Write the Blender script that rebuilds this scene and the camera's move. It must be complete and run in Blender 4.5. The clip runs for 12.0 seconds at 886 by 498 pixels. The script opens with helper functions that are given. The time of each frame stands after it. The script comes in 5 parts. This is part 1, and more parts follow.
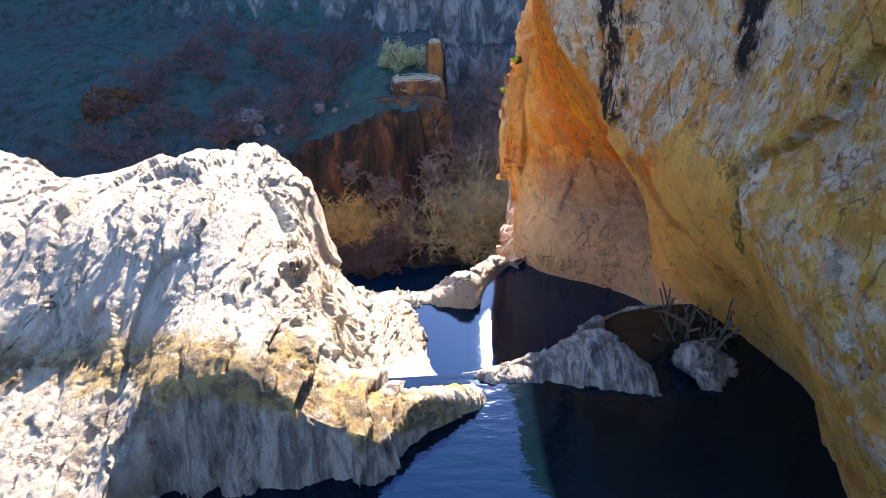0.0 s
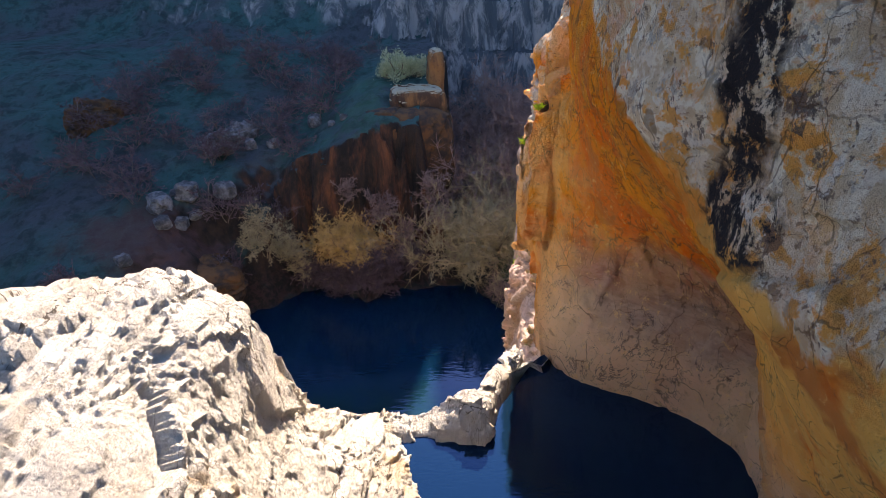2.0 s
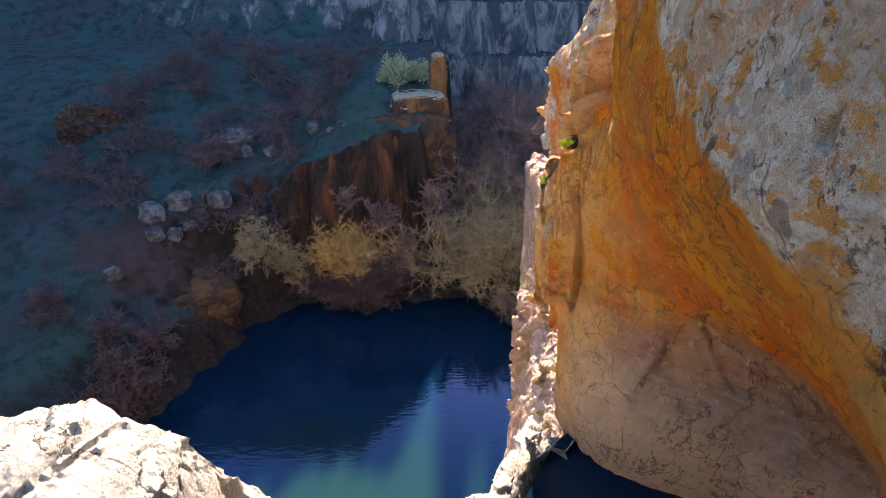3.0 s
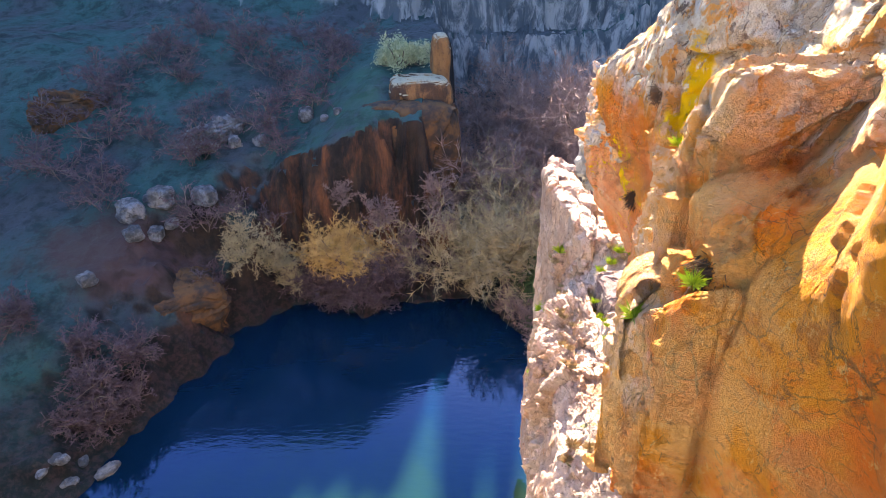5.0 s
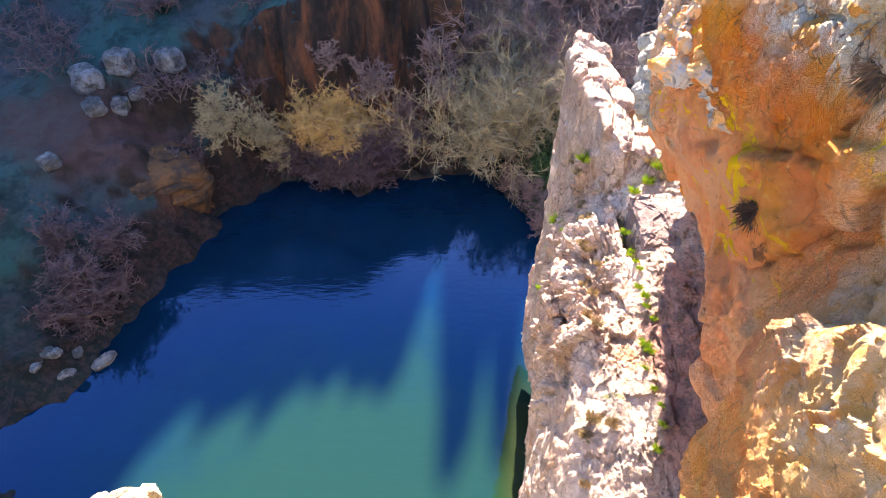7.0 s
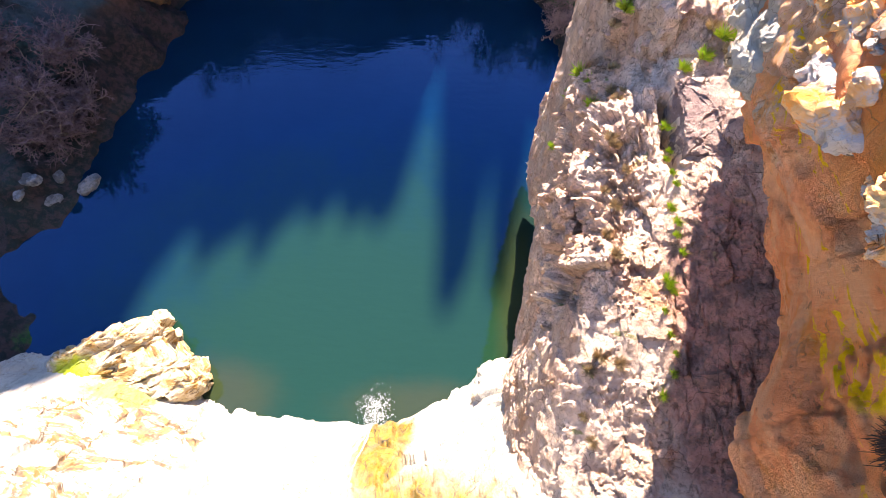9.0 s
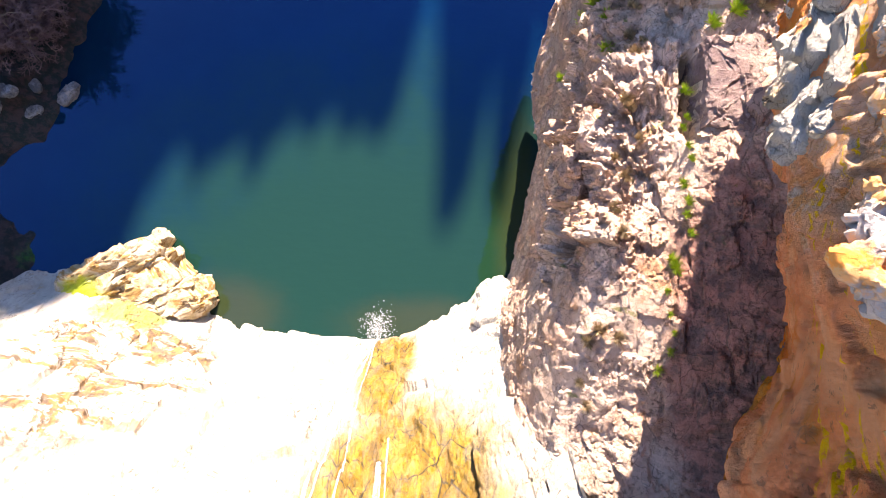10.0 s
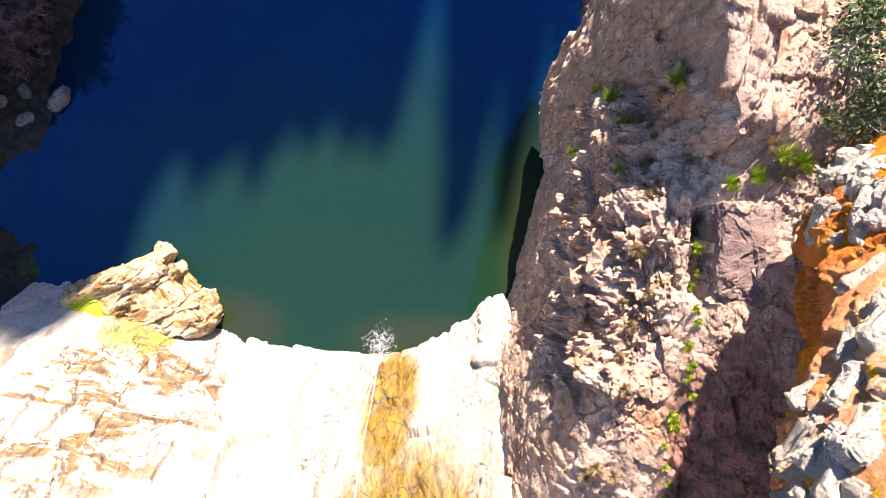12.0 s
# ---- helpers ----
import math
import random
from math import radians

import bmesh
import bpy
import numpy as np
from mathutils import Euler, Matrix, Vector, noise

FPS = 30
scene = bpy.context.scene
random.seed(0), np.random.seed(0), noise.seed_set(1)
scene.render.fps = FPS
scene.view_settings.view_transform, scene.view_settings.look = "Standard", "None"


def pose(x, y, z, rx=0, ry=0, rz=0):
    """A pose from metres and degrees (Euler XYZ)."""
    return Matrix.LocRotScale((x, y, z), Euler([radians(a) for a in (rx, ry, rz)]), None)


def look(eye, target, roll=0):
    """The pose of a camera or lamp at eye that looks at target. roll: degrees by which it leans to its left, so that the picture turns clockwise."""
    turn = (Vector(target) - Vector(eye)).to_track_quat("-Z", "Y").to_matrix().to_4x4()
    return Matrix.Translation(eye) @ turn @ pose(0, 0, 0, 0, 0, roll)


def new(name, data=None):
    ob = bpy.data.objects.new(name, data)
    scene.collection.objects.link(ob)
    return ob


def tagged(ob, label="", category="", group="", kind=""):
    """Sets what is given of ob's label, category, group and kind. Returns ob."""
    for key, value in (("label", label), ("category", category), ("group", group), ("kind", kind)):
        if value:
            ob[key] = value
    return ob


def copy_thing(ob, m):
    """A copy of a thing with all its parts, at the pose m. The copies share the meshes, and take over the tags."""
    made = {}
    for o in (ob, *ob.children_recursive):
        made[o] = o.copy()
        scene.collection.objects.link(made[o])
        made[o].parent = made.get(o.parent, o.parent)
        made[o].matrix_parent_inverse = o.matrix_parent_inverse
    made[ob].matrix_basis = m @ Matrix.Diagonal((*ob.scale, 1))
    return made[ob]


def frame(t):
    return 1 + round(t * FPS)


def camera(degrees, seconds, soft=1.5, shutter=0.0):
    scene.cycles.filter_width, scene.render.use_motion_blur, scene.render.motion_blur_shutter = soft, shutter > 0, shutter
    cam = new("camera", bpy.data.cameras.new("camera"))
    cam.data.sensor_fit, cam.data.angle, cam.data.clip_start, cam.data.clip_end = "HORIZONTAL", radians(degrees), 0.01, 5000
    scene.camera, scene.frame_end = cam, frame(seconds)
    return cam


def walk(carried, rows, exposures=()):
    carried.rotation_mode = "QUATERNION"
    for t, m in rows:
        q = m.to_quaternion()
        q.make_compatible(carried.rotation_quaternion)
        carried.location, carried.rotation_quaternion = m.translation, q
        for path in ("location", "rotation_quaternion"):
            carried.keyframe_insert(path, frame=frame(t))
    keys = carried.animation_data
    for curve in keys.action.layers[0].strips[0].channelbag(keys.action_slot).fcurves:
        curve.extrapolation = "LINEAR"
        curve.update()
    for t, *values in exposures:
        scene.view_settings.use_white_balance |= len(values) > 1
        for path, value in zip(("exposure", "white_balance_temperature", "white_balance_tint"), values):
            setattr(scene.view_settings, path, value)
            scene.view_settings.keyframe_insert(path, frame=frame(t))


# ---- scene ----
cam = camera(78.5, 12.0, soft=0.7)
METRES, EYE, TILT, LEAN, TURN = 20.0, 22.6, -27.0, 0.0, 0.0
ROWS = [
    (0.0, 0.0, 0.0, 0.0, 0.0, 0.0, 0.0),
    (0.5, -0.0, 0.0266, 0.0153, -0.01, 0.07, 0.04),
    (1.0, 0.0006, 0.0563, 0.0336, -0.01, 0.13, 0.06),
    (1.5, 0.0008, 0.0891, 0.0532, 0.07, 0.21, 0.0),
    (2.0, 0.0, 0.1231, 0.0732, 0.14, 0.27, 0.0),
    (2.5, -0.0009, 0.1576, 0.0922, 0.23, 0.35, -0.03),
    (3.0, -0.0017, 0.1934, 0.1114, 0.35, 0.41, -0.07),
    (3.5, -0.0026, 0.2301, 0.1309, 0.47, 0.44, -0.02),
    (5.5, -0.0078, 0.3714, 0.2055, 0.52, -4.37, -0.21),
    (6.0, -0.0082, 0.4076, 0.2245, 0.54, -7.91, -0.23),
    (6.5, -0.009, 0.4433, 0.2433, 0.54, -12.48, -0.25),
    (7.0, -0.0094, 0.4795, 0.2622, 0.5, -17.81, -0.24),
    (7.5, -0.0084, 0.5166, 0.2815, 0.56, -23.57, -0.26),
    (9.5, -0.0105, 0.6605, 0.3717, 0.78, -48.69, -0.63),
    (10.0, -0.0147, 0.6959, 0.3964, 0.71, -55.19, -0.76),
    (10.5, -0.0202, 0.7332, 0.4216, 0.63, -61.75, -0.9),
    (11.0, -0.0194, 0.7755, 0.4444, 0.68, -62.87, -0.75),
    (11.5, -0.0225, 0.8188, 0.4712, 0.83, -62.91, -0.93),
    (12.0, -0.0255, 0.8642, 0.4995, 1.45, -62.94, -1.26),
]
EXPOSURES = [(0, 2.5, 7300, 22), (1.5, 2.1, 7400, 22), (2.5, 2.15, 7500, 22), (3.5, 2.5, 7500, 22), (5.5, 3.1, 7500, 22), (7.5, 2.9, 6900, 20), (10, 2.35, 7100, 24), (12, 1.9, 7000, 24)]
walk(cam, [(t, pose(0, 0, EYE, TILT, LEAN, TURN) @ pose(METRES * x, METRES * y, METRES * z, 90 + pitch, roll, yaw)) for t, x, y, z, yaw, pitch, roll in ROWS], EXPOSURES)

# ---------------------------------------------------------------- light and sky
SUN_UP, SUN_TURN = 37.0, 6.0
world = bpy.data.worlds.new("sky")
scene.world = world
world.use_nodes = True
_sky = world.node_tree.nodes.new("ShaderNodeTexSky")
_sky.sky_type, _sky.sun_disc = "NISHITA", False
_sky.sun_elevation, _sky.sun_rotation = radians(SUN_UP), radians(SUN_TURN)
_sky.air_density, _sky.dust_density, _sky.ozone_density = 1.0, 0.2, 6.0
world.node_tree.links.new(_sky.outputs[0], world.node_tree.nodes["Background"].inputs[0])
world.node_tree.nodes["Background"].inputs[1].default_value = 0.12
_s = Vector((math.sin(radians(SUN_TURN)) * math.cos(radians(SUN_UP)), math.cos(radians(SUN_TURN)) * math.cos(radians(SUN_UP)), math.sin(radians(SUN_UP))))
sun = new("sun", bpy.data.lights.new("sun", "SUN"))
sun.data.energy, sun.data.angle, sun.data.color = 5.0, radians(0.6), (1.0, 0.93, 0.82)
sun.matrix_world = look(_s * 300, (0, 0, 0))


# ---------------------------------------------------------------- noise and interpolation
def _hash(ix, iy, iz, k):
    u = np.uint32
    h = ix.astype(u) * u(374761393) + iy.astype(u) * u(668265263) + iz.astype(u) * u(2246822519) + u(k * 97463 + 1013)
    h = (h ^ (h >> u(15))) * u(2246822519)
    h = (h ^ (h >> u(13))) * u(3266489917)
    return (h ^ (h >> u(16))) * (1.0 / 4294967296.0)


def vnoise(p, k=0):
    """Smooth noise of -1 to 1 at the points p (n, 3)."""
    i = np.floor(p).astype(np.int64)
    f = p - i
    f = f * f * f * (f * (f * 6 - 15) + 10)
    out = np.zeros(len(p))
    for dx in (0, 1):
        for dy in (0, 1):
            for dz in (0, 1):
                w = (f[:, 0] if dx else 1 - f[:, 0]) * (f[:, 1] if dy else 1 - f[:, 1]) * (f[:, 2] if dz else 1 - f[:, 2])
                out += w * _hash(i[:, 0] + dx, i[:, 1] + dy, i[:, 2] + dz, k)
    return out * 2 - 1


def fbm(p, octaves=5, k=0, gain=0.5):
    out, amp = np.zeros(len(p)), 1.0
    for o in range(octaves):
        out += amp * vnoise(p * 2.03 ** o + 17.3 * o, k + o)
        amp *= gain
    return out


def cells(p, k=0, tilt=0.0):
    """For each point: its cell's random value (over a plane that leans at random), and the distance to the cell's border."""
    i = np.floor(p).astype(np.int64)
    d1, d2, val = np.full(len(p), 9.0), np.full(len(p), 9.0), np.zeros(len(p))
    for dx in (-1, 0, 1):
        for dy in (-1, 0, 1):
            for dz in (-1, 0, 1):
                c = i + np.array((dx, dy, dz))
                h = [_hash(c[:, 0], c[:, 1], c[:, 2], k + j) for j in range(11, 18)]
                off = p - c - np.stack(h[:3], 1)
                d = np.linalg.norm(off, axis=1)
                v = h[3] + tilt * ((h[4] - 0.5) * off[:, 0] + (h[5] - 0.5) * off[:, 1] + (h[6] - 0.5) * off[:, 2])
                near = d < d1
                d2 = np.where(near, d1, np.minimum(d2, d))
                val = np.where(near, v, val)
                d1 = np.where(near, d, d1)
    return val, d2 - d1


def hermite(xs, ys, x):
    """A smooth curve without overshoot through (xs, ys), read at x; ys may have further axes."""
    xs, ys, x = np.asarray(xs, float), np.asarray(ys, float), np.asarray(x, float)
    h, sl = np.diff(xs), None
    sl = np.diff(ys, axis=0) / h.reshape(-1, *[1] * (ys.ndim - 1))
    m = np.zeros_like(ys)
    m[0], m[-1] = sl[0], sl[-1]
    same = sl[:-1] * sl[1:] > 0
    m[1:-1] = np.where(same, 2 * sl[:-1] * sl[1:] / np.where(same, sl[:-1] + sl[1:], 1), 0)
    x = np.clip(x, xs[0], xs[-1])
    i = np.clip(np.searchsorted(xs, x) - 1, 0, len(xs) - 2)
    sh = (-1, *[1] * (ys.ndim - 1))
    t, hh = ((x - xs[i]) / h[i]).reshape(sh), h[i].reshape(sh)
    return (2 * t ** 3 - 3 * t ** 2 + 1) * ys[i] + (t ** 3 - 2 * t ** 2 + t) * hh * m[i] + (3 * t ** 2 - 2 * t ** 3) * ys[i + 1] + (t ** 3 - t ** 2) * hh * m[i + 1]


def table(us, vs, rows, u, v):
    """A smooth field given by rows (one for each of us, along vs), read at the grid u x v: an array (len(u), len(v))."""
    g = hermite(us, rows, u)
    return hermite(vs, g.T, v).T


def smooth(a, b, x):
    t = np.clip((np.asarray(x, float) - a) / (b - a), 0, 1)
    return t * t * (3 - 2 * t)


def mesh_grid(name, P, mat, fine=True):
    """One mesh from the grid of points P (nu, nv, 3)."""
    nu, nv = P.shape[:2]
    me = bpy.data.meshes.new(name)
    idx = np.arange(nu * nv).reshape(nu, nv)
    q = np.stack([idx[:-1, :-1], idx[1:, :-1], idx[1:, 1:], idx[:-1, 1:]], -1).reshape(-1, 4)
    return mesh_raw(name, P.reshape(-1, 3), q, mat, fine)


def mesh_raw(name, verts, faces, mat, fine=True):
    me = bpy.data.meshes.new(name)
    faces = np.asarray(faces)
    n, k = faces.shape
    me.vertices.add(len(verts))
    me.vertices.foreach_set("co", np.asarray(verts, np.float32).ravel())
    me.loops.add(n * k)
    me.loops.foreach_set("vertex_index", faces.astype(np.int32).ravel())
    me.polygons.add(n)
    me.polygons.foreach_set("loop_start", np.arange(0, n * k, k, dtype=np.int32))
    me.polygons.foreach_set("loop_total", np.full(n, k, np.int32))
    me.update(calc_edges=True)
    me.validate()
    me.polygons.foreach_set("use_smooth", np.full(len(me.polygons), fine))
    if fine and n > 500:
        me.set_sharp_from_angle(angle=radians(32))
    me.materials.append(mat)
    return me


def normals(P):
    a, b = np.gradient(P, axis=0), np.gradient(P, axis=1)
    n = np.cross(a, b)
    return n / np.maximum(np.linalg.norm(n, axis=2, keepdims=True), 1e-9)


def craggy(P, amp, size, k=0, blocks=1.0, grain=(1, 1, 1), crack=0.5, flip=1, tilt=2.6, streak=None, rift=0.45):
    """P pushed in and out along its normals: swells, fractured leaning facets of about that size, cracks between them, and
    fine ribs across the way in which streak is large."""
    q = P.reshape(-1, 3)
    g = np.array(grain)
    w = q + 0.11 * size * np.stack([fbm(q / size * 1.1, 4, k + 31), fbm(q / size * 1.1, 4, k + 41), fbm(q / size * 1.1, 4, k + 51)], 1)
    d = 0.55 * fbm(q / (2.4 * size), 3, k)
    v1, e1 = cells(w / (1.7 * size) * g, k, tilt)
    v2, e2 = cells(w / (0.66 * size) * g, k + 60, tilt)
    v3, e3 = cells(w / (0.25 * size) * g, k + 90, tilt)
    some = smooth(-0.35, 0.35, fbm(q / (1.5 * size), 3, k + 5))
    d += blocks * (0.9 * (v1 - 0.5) + (0.25 + 0.3 * some) * (v2 - 0.5) + (0.08 + 0.16 * some) * (v3 - 0.5))
    rag = smooth(-0.1, 0.5, fbm(q / size, 3, k + 7))
    d -= crack * (np.exp(-(e1 / 0.025) ** 2) * 0.6 + rag * (np.exp(-(e2 / 0.035) ** 2) * 0.35 + np.exp(-(e3 / 0.05) ** 2) * 0.1))
    if streak is not None:
        st = fbm(w * np.array(streak), 4, k + 15)
        d += 0.30 * some * st - rift * np.exp(-(st / 0.05) ** 2) * rag
    d += 0.05 * fbm(q / (0.10 * size), 3, k + 77)
    return P + flip * amp * normals(P) * d.reshape(P.shape[0], P.shape[1], 1)


def thing(name, label, category, kind="", group="", at=(0, 0, 0)):
    ob = new(name)
    ob.location = at
    return tagged(ob, label, category, group, kind)


def part(name, me, parent=None, label=""):
    ob = new(name, me)
    if parent:
        ob.parent = parent
    return tagged(ob, label)


# ---------------------------------------------------------------- materials
class Mat:
    """A node material; the methods make nodes and give their outputs."""

    def __init__(self, name, rough=0.85):
        self.m = bpy.data.materials.new(name)
        self.m.use_nodes = True
        self.t = self.m.node_tree
        self.b = self.t.nodes["Principled BSDF"]
        self.b.inputs["Roughness"].default_value = rough
        self.b.inputs["Specular IOR Level"].default_value = 0.25
        self.pos = self.t.nodes.new("ShaderNodeNewGeometry").outputs["Position"]
        self.nrm = self.t.nodes.new("ShaderNodeNewGeometry").outputs["Normal"]

    def put(self, sock, v):
        if isinstance(v, bpy.types.NodeSocket):
            self.t.links.new(v, sock)
        else:
            sock.default_value = v

    def math(self, op, a, b=0.0, clamp=False):
        n = self.t.nodes.new("ShaderNodeMath")
        n.operation, n.use_clamp = op, clamp
        self.put(n.inputs[0], a)
        self.put(n.inputs[1], b)
        return n.outputs[0]

    def scaled(self, s):
        n = self.t.nodes.new("ShaderNodeVectorMath")
        n.operation = "MULTIPLY"
        self.put(n.inputs[0], self.pos)
        n.inputs[1].default_value = s
        return n.outputs[0]

    def noise(self, scale, detail=6.0, rough=0.6, stretch=None, warp=0.0, offset=0.0):
        n = self.t.nodes.new("ShaderNodeTexNoise")
        n.inputs["Scale"].default_value, n.inputs["Detail"].default_value = scale, detail
        n.inputs["Roughness"].default_value, n.inputs["Distortion"].default_value = rough, warp
        v = self.scaled(stretch or (1, 1, 1))
        if offset:
            a = self.t.nodes.new("ShaderNodeVectorMath")
            a.operation = "ADD"
            self.t.links.new(v, a.inputs[0])
            a.inputs[1].default_value = (offset, offset * 1.7, offset * 0.6)
            v = a.outputs[0]
        self.t.links.new(v, n.inputs["Vector"])
        return n.outputs["Fac"]

    def cell(self, scale, stretch=None, feature="F1", out="Distance", warp=0.0):
        n = self.t.nodes.new("ShaderNodeTexVoronoi")
        n.feature = feature
        n.inputs["Scale"].default_value = scale
        v = self.scaled(stretch or (1, 1, 1))
        if warp:
            w = self.t.nodes.new("ShaderNodeTexNoise")
            w.inputs["Scale"].default_value, w.inputs["Detail"].default_value = scale * 1.5, 5
            self.t.links.new(v, w.inputs["Vector"])
            a = self.t.nodes.new("ShaderNodeVectorMath")
            a.operation = "MULTIPLY_ADD"
            self.t.links.new(w.outputs["Color"], a.inputs[0])
            a.inputs[1].default_value = (warp / scale,) * 3
            self.t.links.new(v, a.inputs[2])
            v = a.outputs[0]
        self.t.links.new(v, n.inputs["Vector"])
        return n.outputs[out]

    def fractured(self, c, scale, stretch, dark, k, line=0.022, tone=0.30, lines=0.85):
        """The colour c broken into facets of uneven tone with thin dark cracks between some of them."""
        for i, f in enumerate((1.0, 2.7)):
            edge = self.cell(scale * f, stretch, "DISTANCE_TO_EDGE", warp=0.5)
            col = self.cell(scale * f, stretch, "F1", "Color", warp=0.5)
            sep = self.t.nodes.new("ShaderNodeSeparateColor")
            self.t.links.new(col, sep.inputs[0])
            c = self.mix(self.math("MULTIPLY", self.step(sep.outputs[0], 0.45, 1.0), tone), c, dark)
            some = self.step(self.noise(0.7 * scale, 4, 0.6, None, 0.3, k + i), 0.50, 0.60)
            c = self.mix(self.math("MULTIPLY", self.math("SUBTRACT", 1.0, self.step(edge, line * 0.3, line)), self.math("MULTIPLY", some, lines)), c, tuple(0.25 * v for v in dark))
        return c

    def step(self, v, lo, hi):
        n = self.t.nodes.new("ShaderNodeMapRange")
        n.interpolation_type = "SMOOTHSTEP"
        self.put(n.inputs["Value"], v)
        self.put(n.inputs["From Min"], lo)
        self.put(n.inputs["From Max"], hi)
        return n.outputs[0]

    def mix(self, f, a, b):
        n = self.t.nodes.new("ShaderNodeMix")
        n.data_type = "RGBA"
        self.put(n.inputs[0], f)
        for s, v in ((n.inputs[6], a), (n.inputs[7], b)):
            self.put(s, (*v, 1) if isinstance(v, tuple) else v)
        return n.outputs[2]

    def axis(self, i):
        n = self.t.nodes.new("ShaderNodeSeparateXYZ")
        self.t.links.new(self.pos, n.inputs[0])
        return n.outputs[i]

    def up(self):
        n = self.t.nodes.new("ShaderNodeSeparateXYZ")
        self.t.links.new(self.nrm, n.inputs[0])
        return n.outputs[2]

    def curve(self, v, xs, ys):
        """v led through the points (xs, ys)."""
        n = self.t.nodes.new("ShaderNodeValToRGB")
        lo, hi, a, b = xs[0], xs[-1], min(ys), max(ys)
        e = n.color_ramp.elements
        for i, (x, y) in enumerate(zip(xs, ys)):
            k = e[0] if i == 0 else e[1] if i == 1 else e.new((x - lo) / (hi - lo))
            k.position, k.color = (x - lo) / (hi - lo), ((y - a) / (b - a),) * 3 + (1,)
        self.put(n.inputs[0], self.math("DIVIDE", self.math("SUBTRACT", v, lo), hi - lo))
        return self.math("ADD", self.math("MULTIPLY", n.outputs[0], b - a), a)

    def blob(self, c, r, edge=0.35, wob=0.35, scale=2.0):
        """1 inside an uneven ellipsoid round c with radii r, 0 outside."""
        s = self.t.nodes.new("ShaderNodeVectorMath")
        s.operation = "SUBTRACT"
        self.t.links.new(self.pos, s.inputs[0])
        s.inputs[1].default_value = c
        d = self.t.nodes.new("ShaderNodeVectorMath")
        d.operation = "DIVIDE"
        self.t.links.new(s.outputs[0], d.inputs[0])
        d.inputs[1].default_value = r
        le = self.t.nodes.new("ShaderNodeVectorMath")
        le.operation = "LENGTH"
        self.t.links.new(d.outputs[0], le.inputs[0])
        n = self.math("MULTIPLY", self.math("SUBTRACT", self.noise(scale, 5, 0.65), 0.5), wob * 4)
        v = self.math("ADD", le.outputs["Value"], n)
        return self.math("SUBTRACT", 1.0, self.step(v, 1 - edge, 1 + edge))

    def finish(self, colour, bumps=(), rough=None):
        """bumps: (height, metres) from coarse to fine."""
        self.put(self.b.inputs["Base Color"], (*colour, 1) if isinstance(colour, tuple) else colour)
        last = None
        for h, dist in bumps:
            n = self.t.nodes.new("ShaderNodeBump")
            n.inputs["Strength"].default_value, n.inputs["Distance"].default_value = 1.0, dist
            self.put(n.inputs["Height"], h)
            if last:
                self.t.links.new(last, n.inputs["Normal"])
            last = n.outputs[0]
        if last:
            self.t.links.new(last, self.b.inputs["Normal"])
        if rough is not None:
            self.put(self.b.inputs["Roughness"], rough)
        return self.m


